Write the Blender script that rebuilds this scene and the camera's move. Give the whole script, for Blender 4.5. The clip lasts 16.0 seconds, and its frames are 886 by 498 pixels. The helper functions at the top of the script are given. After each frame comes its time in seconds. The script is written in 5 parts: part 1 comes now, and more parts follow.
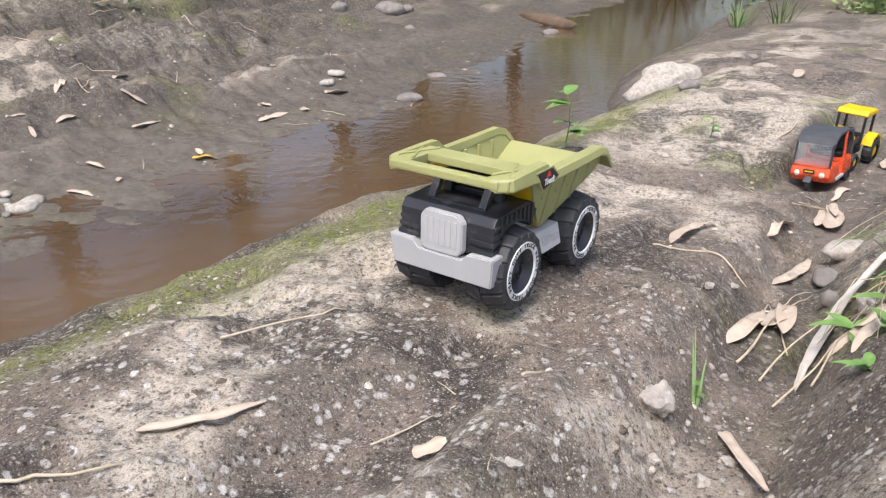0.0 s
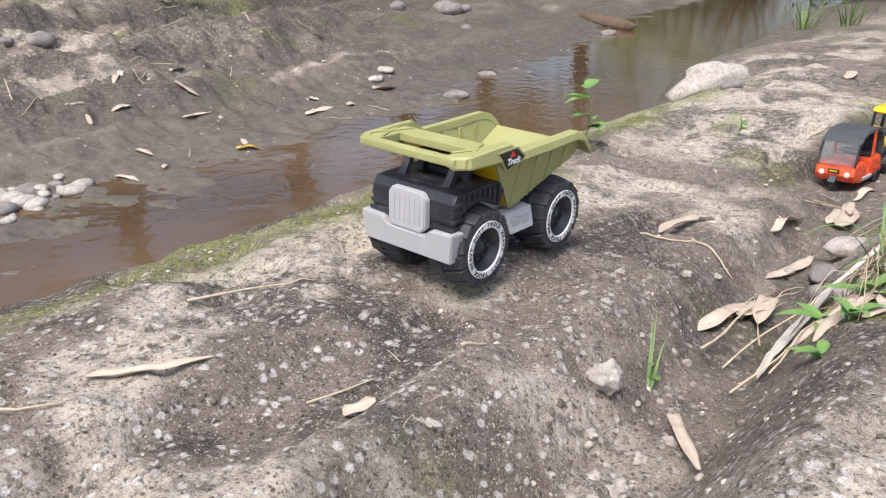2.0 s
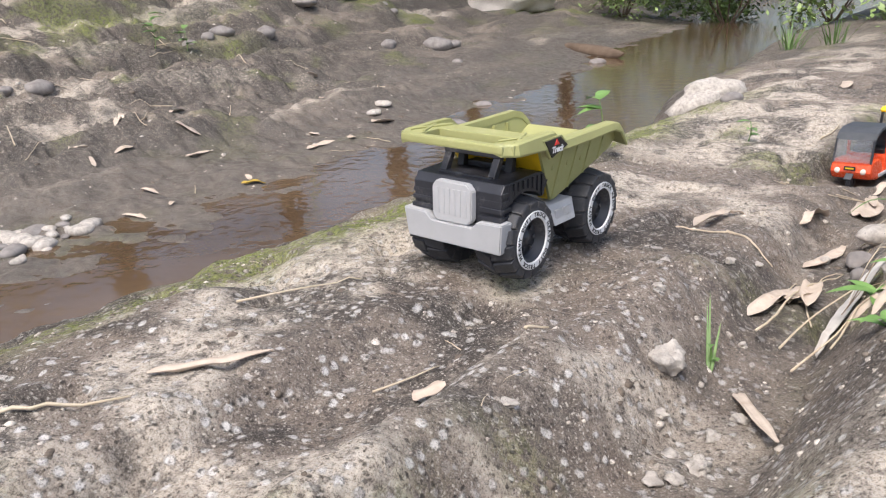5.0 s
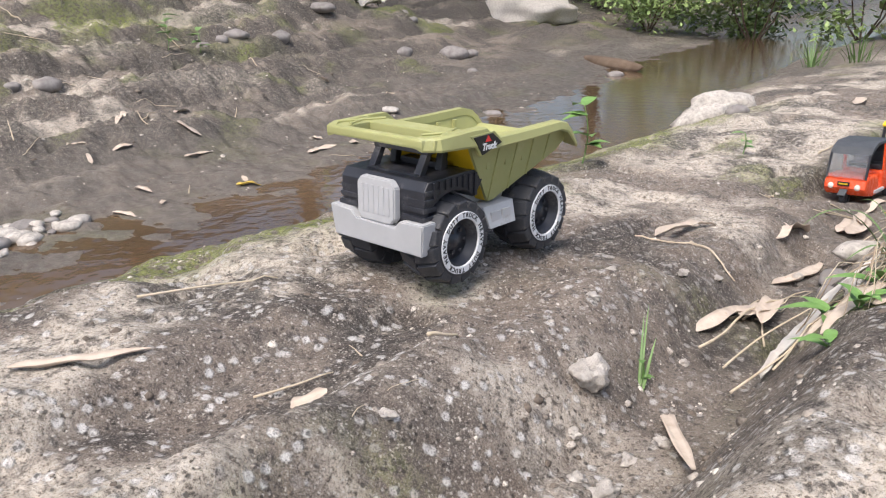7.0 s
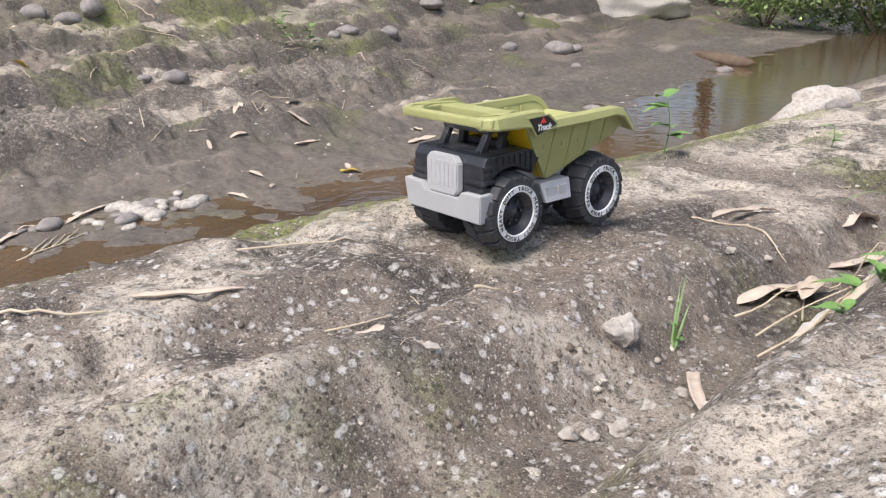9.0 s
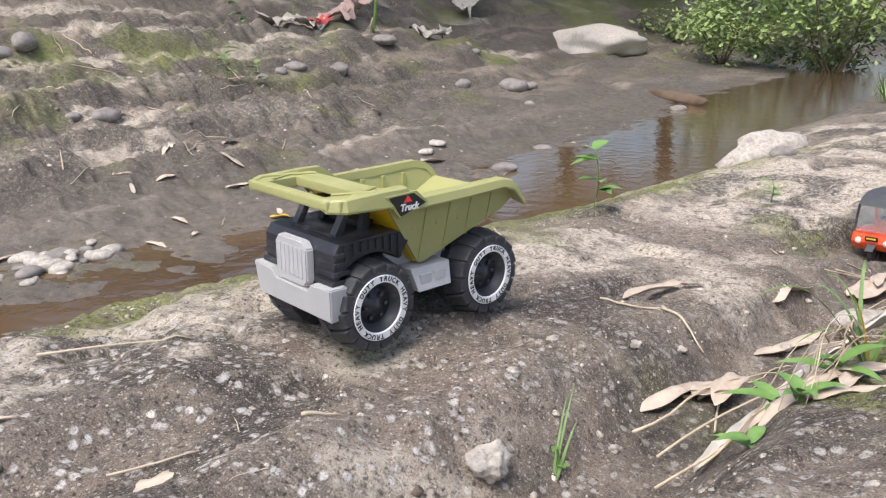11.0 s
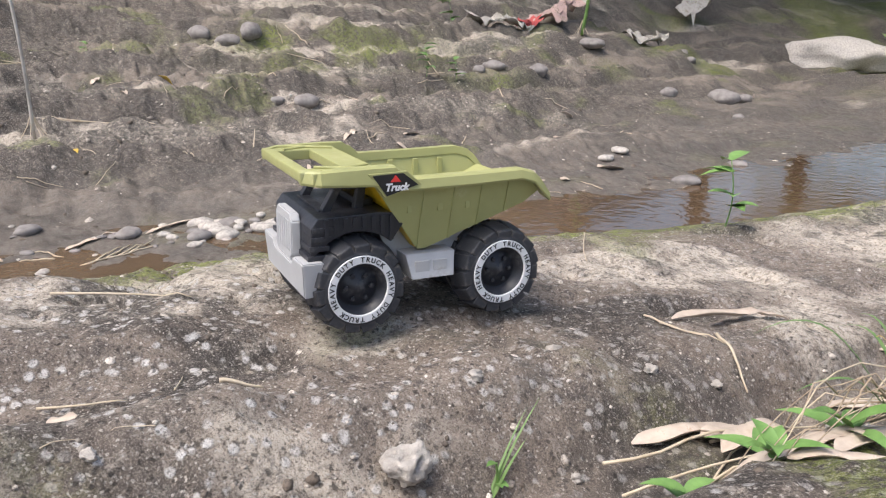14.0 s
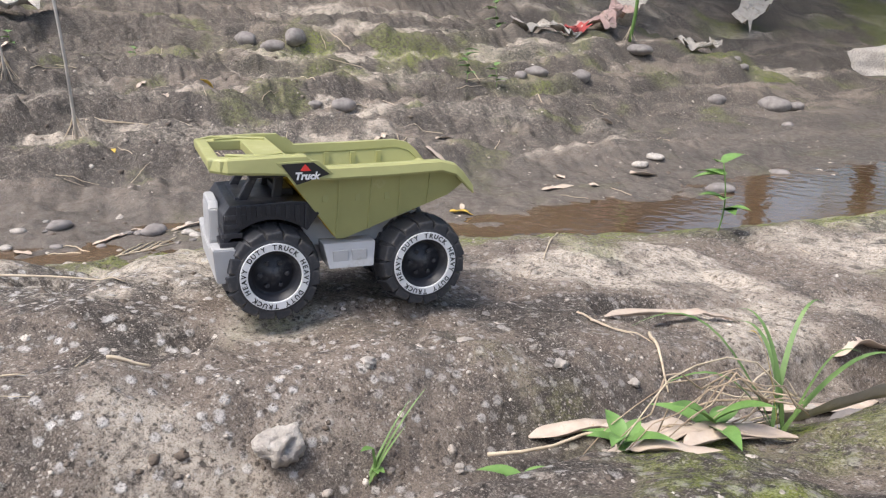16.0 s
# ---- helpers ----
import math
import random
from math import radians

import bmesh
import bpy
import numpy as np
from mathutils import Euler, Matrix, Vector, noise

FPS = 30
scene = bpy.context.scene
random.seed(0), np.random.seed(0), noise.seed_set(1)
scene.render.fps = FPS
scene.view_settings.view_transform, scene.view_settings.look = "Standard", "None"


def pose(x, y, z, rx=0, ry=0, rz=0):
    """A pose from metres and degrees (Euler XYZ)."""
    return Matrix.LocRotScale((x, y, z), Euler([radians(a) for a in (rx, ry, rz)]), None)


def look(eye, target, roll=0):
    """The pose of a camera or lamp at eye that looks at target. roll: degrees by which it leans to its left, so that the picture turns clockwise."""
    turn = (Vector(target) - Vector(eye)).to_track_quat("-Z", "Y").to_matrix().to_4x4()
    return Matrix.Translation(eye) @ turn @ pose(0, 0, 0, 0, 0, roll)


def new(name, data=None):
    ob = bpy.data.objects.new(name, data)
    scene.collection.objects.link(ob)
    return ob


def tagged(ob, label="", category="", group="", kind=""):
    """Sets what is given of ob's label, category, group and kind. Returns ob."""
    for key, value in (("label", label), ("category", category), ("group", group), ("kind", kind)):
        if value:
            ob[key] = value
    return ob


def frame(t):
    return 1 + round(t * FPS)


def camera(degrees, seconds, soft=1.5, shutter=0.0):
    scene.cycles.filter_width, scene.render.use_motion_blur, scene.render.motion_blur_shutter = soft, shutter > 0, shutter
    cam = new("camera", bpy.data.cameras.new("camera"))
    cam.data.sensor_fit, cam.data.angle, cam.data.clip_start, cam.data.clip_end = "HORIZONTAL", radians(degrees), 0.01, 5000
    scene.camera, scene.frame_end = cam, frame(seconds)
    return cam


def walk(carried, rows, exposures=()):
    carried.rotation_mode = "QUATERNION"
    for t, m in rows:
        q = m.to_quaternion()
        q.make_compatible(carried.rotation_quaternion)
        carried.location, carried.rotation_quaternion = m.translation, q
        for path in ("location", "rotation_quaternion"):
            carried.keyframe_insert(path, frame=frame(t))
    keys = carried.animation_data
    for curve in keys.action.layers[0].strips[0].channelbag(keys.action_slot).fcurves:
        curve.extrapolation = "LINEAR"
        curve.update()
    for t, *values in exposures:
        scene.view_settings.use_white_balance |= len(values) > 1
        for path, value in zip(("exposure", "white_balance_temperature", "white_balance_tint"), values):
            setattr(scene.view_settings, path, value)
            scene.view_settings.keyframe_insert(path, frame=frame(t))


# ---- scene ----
cam = camera(58.7, 16.0, 1.2)
PATH = [
    (0.0, (-0.8161, -1.3283, 0.8881), (-0.8808, -0.0401, 0.3438), -0.06),
    (0.5, (-0.8338, -1.3475, 0.8889), (-0.8448, -0.0531, 0.3555), 0.52),
    (1.0, (-0.7783, -1.3587, 0.8917), (-0.8236, -0.0675, 0.3525), 1.17),
    (1.5, (-0.7525, -1.3574, 0.8833), (-0.8280, -0.0690, 0.3407), 0.81),
    (2.0, (-0.7121, -1.3496, 0.8724), (-0.8915, -0.0706, 0.3320), -0.16),
    (2.5, (-0.7068, -1.3420, 0.8832), (-0.8834, -0.0597, 0.3498), -0.64),
    (3.0, (-0.7344, -1.3561, 0.8866), (-0.8721, -0.0691, 0.3530), -1.21),
    (3.5, (-0.7198, -1.3311, 0.8939), (-0.8355, -0.0408, 0.3632), -1.60),
    (4.0, (-0.7174, -1.3405, 0.8673), (-0.8953, -0.0532, 0.3463), -2.81),
    (4.5, (-0.7259, -1.3528, 0.8496), (-0.9447, -0.0586, 0.3628), -3.29),
    (4.7, (-0.7679, -1.3656, 0.8338), (-0.9516, -0.0635, 0.3535), -3.23),
    (6.8, (-0.7240, -1.3338, 0.8072), (-0.8642, -0.0162, 0.3551), -1.34),
    (7.0, (-0.6760, -1.3108, 0.7967), (-0.8874, -0.0032, 0.3435), -1.34),
    (7.5, (-0.6547, -1.3106, 0.7950), (-0.9244, -0.0151, 0.3379), -1.33),
    (8.0, (-0.6733, -1.3695, 0.7988), (-0.9899, -0.0857, 0.3389), -1.68),
    (8.5, (-0.6340, -1.4025, 0.7799), (-1.0180, -0.1378, 0.3184), -2.01),
    (8.7, (-0.6208, -1.4057, 0.7881), (-1.0195, -0.1447, 0.3289), -2.12),
    (10.8, (-0.5710, -1.2357, 0.8154), (-0.8572, 0.0730, 0.4087), -1.14),
    (11.0, (-0.5450, -1.2298, 0.8126), (-0.8885, 0.0658, 0.4082), -1.44),
    (11.5, (-0.4315, -1.2123, 0.7769), (-1.0955, -0.0476, 0.3738), -1.20),
    (12.0, (-0.4719, -1.2415, 0.7638), (-1.1335, -0.0754, 0.3607), -1.22),
    (12.5, (-0.4799, -1.2342, 0.7727), (-1.0952, -0.0425, 0.3711), -0.40),
    (13.0, (-0.4485, -1.2026, 0.7842), (-1.0527, -0.0041, 0.3861), 0.68),
    (13.5, (-0.4049, -1.1779, 0.7835), (-1.0236, 0.0147, 0.3899), 1.13),
    (14.0, (-0.3785, -1.1199, 0.7834), (-1.0673, 0.0343, 0.3916), 0.31),
    (14.5, (-0.3543, -1.1086, 0.8006), (-1.0779, 0.0259, 0.4143), 0.19),
    (15.0, (-0.3296, -1.1081, 0.7933), (-1.0811, 0.0094, 0.4105), 0.47),
    (15.5, (-0.3061, -1.0891, 0.7700), (-1.0904, 0.0066, 0.3902), 0.31),
    (16.0, (-0.2650, -1.0550, 0.7703), (-1.0454, 0.0438, 0.3913), 0.24),
]
walk(cam, [(t, look(eye, target, roll)) for t, eye, target, roll in PATH])

# ---- light: overcast sky above trees ----
world = bpy.data.worlds.new("sky")
scene.world = world
world.use_nodes = True
wn = world.node_tree
sky = wn.nodes.new("ShaderNodeTexSky")
sky.sky_type = "NISHITA"
sky.sun_disc = False
sky.sun_elevation, sky.sun_rotation = radians(62), radians(200)
sky.air_density, sky.dust_density, sky.ozone_density = 1.0, 4.0, 1.0
wn.nodes["Background"].inputs["Strength"].default_value = 0.15
wn.links.new(sky.outputs[0], wn.nodes["Background"].inputs["Color"])
sun = new("sun", bpy.data.lights.new("sun", "SUN"))
sun.data.energy, sun.data.angle, sun.data.color = 1.6, radians(22), (1.0, 0.97, 0.93)
SUN_EL, SUN_AZ = radians(62), radians(200)
sun.matrix_world = look((0, 0, 5), Vector((0, 0, 5)) - Vector((math.sin(SUN_AZ) * math.cos(SUN_EL), math.cos(SUN_AZ) * math.cos(SUN_EL), math.sin(SUN_EL))))
scene.view_settings.exposure = 0.8

# ---- the plan: s runs along the ridge, d from the ridge across the stream ----
ES, ED = np.array([-0.54, -0.842]), np.array([-0.842, 0.54])
WATER = 0.165
RIDGE_DROP = 0.052


def xy(s, d):
    return s * ES[0] + d * ED[0], s * ES[1] + d * ED[1]


def lattice(ix, iy, seed):
    n = (ix.astype(np.int64) * 374761393 + iy.astype(np.int64) * 668265263 + seed * 974711) & 0xFFFFFFFF
    n = ((n ^ (n >> 13)) * 1274126177) & 0xFFFFFFFF
    return ((n ^ (n >> 16)) & 0xFFFF) / 65535.0


def vnoise(x, y, seed=0):
    """Smooth value noise from -1 to 1."""
    x, y = np.asarray(x, float), np.asarray(y, float)
    ix, iy = np.floor(x), np.floor(y)
    u, v = x - ix, y - iy
    u, v = u * u * (3 - 2 * u), v * v * (3 - 2 * v)
    a, b = lattice(ix, iy, seed), lattice(ix + 1, iy, seed)
    c, e = lattice(ix, iy + 1, seed), lattice(ix + 1, iy + 1, seed)
    return 2 * ((a + (b - a) * u) * (1 - v) + (c + (e - c) * u) * v) - 1


def fbm(x, y, octaves=4, seed=0, gain=0.5):
    total, amp = 0, 1.0
    for k in range(octaves):
        total = total + amp * vnoise(x, y, seed + 17 * k)
        x, y, amp = x * 2.03 + 5.1, y * 2.03 + 1.7, amp * gain
    return total


def along(s, ss, zz):
    return np.interp(s, ss, zz)


def smin(a, b, k):
    h = np.clip(0.5 + 0.5 * (b - a) / k, 0, 1)
    return b + (a - b) * h - k * h * (1 - h)


def sstep(x, a, b):
    t = np.clip((x - a) / (b - a), 0, 1)
    return t * t * (3 - 2 * t)


FAR_S = np.array([-9.0, -4.0, -2.5, -0.5, 1.0, 2.5, 6.0])
FAR_D = np.array([1.2, 2.0, 2.3, 2.55, 3.0, 3.6, 4.2, 5.2, 8.0, 14.0])
FAR_Z = np.array([
    [0.02, 0.05, 0.06, 0.08, 0.10, 0.12, 0.14, 0.30, 1.40, 2.6],
    [0.04, 0.07, 0.10, 0.13, 0.19, 0.24, 0.32, 0.55, 2.20, 3.2],
    [0.06, 0.12, 0.16, 0.19, 0.21, 0.29, 0.51, 0.78, 2.40, 3.6],
    [0.08, 0.17, 0.19, 0.25, 0.29, 0.36, 0.65, 0.87, 2.40, 3.6],
    [0.14, 0.165, 0.17, 0.27, 0.39, 0.50, 0.64, 0.90, 2.40, 3.6],
    [0.17, 0.185, 0.26, 0.44, 0.59, 0.70, 0.80, 1.00, 2.40, 3.6],
    [0.17, 0.185, 0.26, 0.44, 0.59, 0.70, 0.80, 1.00, 2.40, 3.6]])


def far_bank(s, d):
    i = np.clip(np.searchsorted(FAR_S, s) - 1, 0, len(FAR_S) - 2)
    u = np.clip((s - FAR_S[i]) / (FAR_S[i + 1] - FAR_S[i]), 0, 1)
    j = np.clip(np.searchsorted(FAR_D, d) - 1, 0, len(FAR_D) - 2)
    v = np.clip((d - FAR_D[j]) / (FAR_D[j + 1] - FAR_D[j]), 0, 1)
    u = u * u * (3 - 2 * u)
    return (FAR_Z[i, j] * (1 - u) + FAR_Z[i + 1, j] * u) * (1 - v) + (FAR_Z[i, j + 1] * (1 - u) + FAR_Z[i + 1, j + 1] * u) * v


def crest(s):
    return along(s, [-9, -3.2, -2.6, -1.4, -0.9, -0.45, -0.2, 0.2, 0.6, 1.0, 1.4, 1.8, 2.4, 4.0],
                 [0.30, 0.325, 0.37, 0.44, 0.46, 0.49, 0.485, 0.51, 0.55, 0.575, 0.60, 0.592, 0.585, 0.56])


def rut_a(s):
    return along(s, [-3, -1.25, -0.85, -0.5, -0.3, -0.1, 0.05, 0.3], [0.18, 0.22, 0.23, 0.235, 0.235, 0.24, 0.26, 0.30])


def rut_b(s):
    return along(s, [-3, -0.9, -0.55, 0.12, 0.4, 0.7, 1.0, 1.3, 1.7, 2.2, 4], [0.02, 0.08, 0.09, 0.15, 0.15, 0.12, 0.09, 0.08, 0.10, 0.08, 0.0])


def edge_in(s):
    return along(s, [-6, -2.6, -1.7, -1.0, 0.0, 0.8, 1.5, 2.5, 4], [1.1, 1.0, 0.85, 0.67, 0.67, 0.59, 0.53, 0.46, 0.4])


def edge_out(s):
    return along(s, [-9, -5, -4, -3, -2.1, -1.6, -1.0, -0.2, 0.5, 1.2, 2.5, 6], [2.2, 2.0, 1.83, 1.66, 1.58, 1.42, 1.16, 1.16, 1.2, 1.15, 1.05, 1.0])


def ledges(s, d, z):
    """Where the height z lies between one bedding plane of the far bank and the next, from 0 to 1."""
    phase = z / 0.13 + 0.55 * fbm(s * 0.7, d * 1.2, 3, 47)
    return phase - np.floor(phase)


# hollows eaten into the rock: along, across, radius, depth
HOLES = [(-0.10, 0.355, 0.028, 0.05), (-0.03, 0.378, 0.02, 0.03), (-0.13, -0.015, 0.04, -0.05), (0.0, 0.185, 0.018, 0.02), (0.93, 0.52, 0.02, 0.022), (1.12, 0.50, 0.018, 0.018), (1.36, 0.45, 0.018, 0.02),
         (1.60, 0.315, 0.022, 0.02), (1.72, 0.19, 0.016, 0.014), (2.44, 0.135, 0.016, 0.022), (1.05, 0.27, 0.016, 0.01), (1.30, 0.10, 0.014, 0.012), (0.55, 0.12, 0.018, 0.012)]


def height(s, d):
    """The ground's height: ridge with two ruts, right bank, stream bed, far bank."""
    s, d = np.asarray(s, float), np.asarray(d, float)
    wob = 0.025 * vnoise(s * 3.1, d * 3.1, 3) + 0.012 * vnoise(s * 8, d * 8, 4)
    top = crest(s) + 0.012 * fbm(s * 2.2, d * 3.0, 3, 11)
    bank = along(s, [-9, -3, -1.5, -0.6, 0, 0.6, 1.15, 1.5, 2.0, 3], [0.5, 0.48, 0.52, 0.565, 0.585, 0.605, 0.61, 0.57, 0.55, 0.53]) + 0.026 * fbm(s * 5, d * 6, 4, 21)
    bank = bank + 0.10 * sstep(-d, 0.4, 1.4)
    cb = rut_b(s)
    base = bank + (top - bank) * sstep(d + wob * 0.5, cb - 0.06, cb + 0.04)
    # second rut
    x = np.abs(d - cb + 0.5 * wob)
    zb = along(s, [-3, -0.9, -0.55, -0.2, 0.2, 0.45, 0.7, 1.0, 1.3, 1.5, 2.0, 4], [0.38, 0.43, 0.432, 0.45, 0.468, 0.472, 0.492, 0.493, 0.508, 0.528, 0.535, 0.52])
    right = d < cb - 0.5 * wob
    steep = np.where(right, along(s, [-0.6, -0.2, 0.5, 0.9], [1.4, 0.75, 0.75, 1.2]), 1.0)
    z = smin(base, zb + steep * np.maximum(0, x - np.where(right, 0.028, 0.045)) + np.where(right, 1.0, 1.5) * x * x, 0.03)
    for hs, hd, hr, hz in HOLES:
        z = z - hz * np.exp(-(((s - hs) / (1.5 * hr)) ** 2 + ((d - hd) / hr) ** 2) ** 2)
    # first rut, which runs out on the ridge
    ca = rut_a(s)
    x = np.abs(d - ca + 0.6 * wob)
    za = along(s, [-3, -1.3, -0.5, -0.3, -0.12, 0.02, 0.16, 0.3], [0.33, 0.41, 0.41, 0.424, 0.432, 0.452, 0.495, 0.56])
    z = smin(z, za + 1.5 * np.maximum(0, x - 0.05) + 2 * x * x, 0.03)
    z = z - RIDGE_DROP
    # fall to the stream
    a, b = edge_in(s), edge_out(s)
    t = np.clip((d + wob - a) / (b - a), 0, 1.6)
    fall = z - (z - WATER + 0.02) * (0.35 * t + 0.65 * t ** 2.6)
    z = np.where(t > 0, fall, z)
    near = np.maximum(z, 0.04)
    far = far_bank(s, d + 0.12 * vnoise(s * 1.3, d * 1.3, 31))
    rough = sstep(far, WATER - 0.02, WATER + 0.15)
    step = ledges(s, d, far)
    far = far + rough * 0.07 * (sstep(step, 0.0, 0.3) - step)
    ledge = fbm(s * 1.1 + 0.8 * d, d * 3.2, 4, 41)
    far = far + rough * (0.05 * ledge + 0.03 * np.abs(vnoise(s * 2.5, d * 6, 45)))
    far = far + 0.012 * fbm(s * 6, d * 6, 3, 51) + rough * (0.022 * fbm(s * 7, d * 13, 3, 55) + 0.012 * fbm(s * 20, d * 20, 2, 57) - 0.03 * sstep(vnoise(s * 11, d * 16, 59), 0.55, 0.85))
    k = sstep(d, b - 0.12, b + 0.05)
    z = near * (1 - k) + far * k
    # bumps and pits of weathered rock
    fine = 0.007 * fbm(s * 13, d * 13, 5, 61, 0.58)
    pits = -0.018 * sstep(vnoise(s * 9, d * 12, 71), 0.62, 0.9) - 0.008 * sstep(vnoise(s * 28, d * 33, 75), 0.55, 0.9)
    return z + fine + pits * sstep(z, WATER, WATER + 0.1)


def ground_z(x, y):
    s, d = x * ES[0] + y * ES[1], x * ED[0] + y * ED[1]
    return float(height(np.array([s]), np.array([d]))[0])


def at(s, d, lift=0.0):
    x, y = xy(s, d)
    return Vector((x, y, float(height(np.array([s]), np.array([d]))[0]) + lift))


HEADING = math.degrees(math.atan2(ES[1], ES[0]))  # along +s


# ---- materials ----
def nodes_of(name, rough=0.6, metal=0.0, spec=0.5):
    m = bpy.data.materials.new(name)
    m.use_nodes = True
    b = m.node_tree.nodes["Principled BSDF"]
    b.inputs["Roughness"].default_value = rough
    b.inputs["Metallic"].default_value = metal
    b.inputs["Specular IOR Level"].default_value = spec
    return m, m.node_tree, b


def node(nt, kind, **values):
    n = nt.nodes.new(kind)
    for k, v in values.items():
        n.inputs[k.replace("_", " ")].default_value = v
    return n


def tex(nt, scale, detail=5.0, rough=0.6, kind="ShaderNodeTexNoise", where=None):
    n = nt.nodes.new(kind)
    n.inputs["Scale"].default_value = scale
    if kind == "ShaderNodeTexNoise":
        n.inputs["Detail"].default_value, n.inputs["Roughness"].default_value = detail, rough
    nt.links.new(where, n.inputs["Vector"])
    return n


def ramp(nt, src, a, b):
    n = nt.nodes.new("ShaderNodeMapRange")
    n.inputs["From Min"].default_value, n.inputs["From Max"].default_value = a, b
    nt.links.new(src, n.inputs["Value"])
    return n.outputs[0]


def mix(nt, fac, a, b, mode="MIX"):
    n = nt.nodes.new("ShaderNodeMix")
    n.data_type, n.blend_type = "RGBA", mode
    for src, i in ((fac, 0), (a, 6), (b, 7)):
        if isinstance(src, (int, float)):
            n.inputs[i].default_value = src
        elif isinstance(src, tuple):
            n.inputs[i].default_value = (*src, 1)
        else:
            nt.links.new(src, n.inputs[i])
    return n.outputs[2]


def mult(nt, a, b, op="MULTIPLY"):
    n = nt.nodes.new("ShaderNodeMath")
    n.operation, n.use_clamp = op, op != "MULTIPLY"
    for src, i in ((a, 0), (b, 1)):
        if isinstance(src, (int, float)):
            n.inputs[i].default_value = src
        else:
            nt.links.new(src, n.inputs[i])
    return n.outputs[0]


def bump(nt, b, src, strength, distance):
    n = nt.nodes.new("ShaderNodeBump")
    n.inputs["Strength"].default_value, n.inputs["Distance"].default_value = strength, distance
    nt.links.new(src, n.inputs["Height"])
    nt.links.new(n.outputs[0], b.inputs["Normal"])
    return n


def ground_material():
    m, nt, b = nodes_of("weathered_mudstone", 0.9, 0, 0.25)
    co = nt.nodes.new("ShaderNodeTexCoord").outputs["Object"]

    def mask(name):
        a = nt.nodes.new("ShaderNodeAttribute")
        a.attribute_name = name
        return a.outputs["Fac"]
    big, mid, fine, dust = tex(nt, 5, 6, 0.65, where=co), tex(nt, 30, 8, 0.72, where=co), tex(nt, 210, 6, 0.75, where=co), tex(nt, 700, 3, 0.7, where=co)
    shift = nt.nodes.new("ShaderNodeVectorMath")
    shift.operation = "MULTIPLY_ADD"
    shift.inputs[1].default_value = (0.006, 0.006, 0.006)
    nt.links.new(fine.outputs["Color"], shift.inputs[0])
    nt.links.new(co, shift.inputs[2])
    speck = tex(nt, 95, kind="ShaderNodeTexVoronoi", where=shift.outputs[0])
    speck2 = tex(nt, 290, kind="ShaderNodeTexVoronoi", where=shift.outputs[0])
    patch = tex(nt, 75, 8, 0.75, where=co)
    col = mix(nt, ramp(nt, mid.outputs[0], 0.36, 0.64), (0.15, 0.113, 0.086), (0.285, 0.226, 0.175))
    col = mix(nt, mult(nt, ramp(nt, big.outputs[0], 0.45, 0.66), 0.6), col, (0.20, 0.16, 0.127))
    pale = mult(nt, mask("pale"), ramp(nt, mid.outputs[0], 0.3, 0.46))
    col = mix(nt, pale, col, mix(nt, ramp(nt, fine.outputs[0], 0.36, 0.6), (0.45, 0.362, 0.27), (0.65, 0.56, 0.45)))
    # dark lichen in blotches of two sizes
    blot, spot = tex(nt, 15, 6, 0.65, where=co), tex(nt, 48, 6, 0.7, where=co)
    col = mix(nt, mult(nt, ramp(nt, blot.outputs[0], 0.53, 0.62), 0.7), col, (0.085, 0.072, 0.06))
    col = mix(nt, mult(nt, ramp(nt, spot.outputs[0], 0.55, 0.64), 0.75), col, (0.06, 0.052, 0.047))
    # brown crumbs and weathered skin
    col = mix(nt, mult(nt, ramp(nt, patch.outputs[0], 0.48, 0.40), 0.45), col, (0.11, 0.085, 0.066))
    col = mix(nt, mult(nt, ramp(nt, patch.outputs[0], 0.56, 0.66), 0.5), col, (0.5, 0.43, 0.35))
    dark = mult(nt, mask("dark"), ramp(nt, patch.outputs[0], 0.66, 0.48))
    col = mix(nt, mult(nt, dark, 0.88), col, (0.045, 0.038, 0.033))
    # pebbly grains of the conglomerate
    grain = mult(nt, ramp(nt, speck.outputs["Distance"], 0.45, 0.3), ramp(nt, speck.outputs["Color"], 0.5, 0.58))
    col = mix(nt, mult(nt, mult(nt, grain, mask("grit")), 0.85), col, mix(nt, ramp(nt, patch.outputs[0], 0.38, 0.56), (0.34, 0.30, 0.26), (0.70, 0.65, 0.59)))
    grain2 = mult(nt, ramp(nt, speck2.outputs["Distance"], 0.36, 0.26), ramp(nt, speck2.outputs["Color"], 0.5, 0.58))
    col = mix(nt, mult(nt, grain2, 0.75), col, (0.52, 0.46, 0.385))
    moss = mult(nt, mask("moss"), ramp(nt, patch.outputs[0], 0.42, 0.52))
    col = mix(nt, moss, col, mix(nt, ramp(nt, fine.outputs[0], 0.35, 0.62), (0.07, 0.085, 0.016), (0.24, 0.27, 0.045)))
    # shade of crevices between the grains, put into the colour where fine noise dips
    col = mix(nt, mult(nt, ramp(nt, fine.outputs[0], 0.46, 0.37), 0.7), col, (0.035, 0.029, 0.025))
    col = mix(nt, mult(nt, ramp(nt, dust.outputs[0], 0.53, 0.62), 0.4), col, (0.45, 0.39, 0.32))
    # pits, darkened in colour as well as sunk in the bump, and dark grains
    pit = tex(nt, 170, kind="ShaderNodeTexVoronoi", where=shift.outputs[0])
    hole = mult(nt, ramp(nt, pit.outputs["Distance"], 0.36, 0.2), ramp(nt, pit.outputs["Color"], 0.62, 0.7))
    col = mix(nt, mult(nt, hole, 0.75), col, (0.04, 0.033, 0.028))
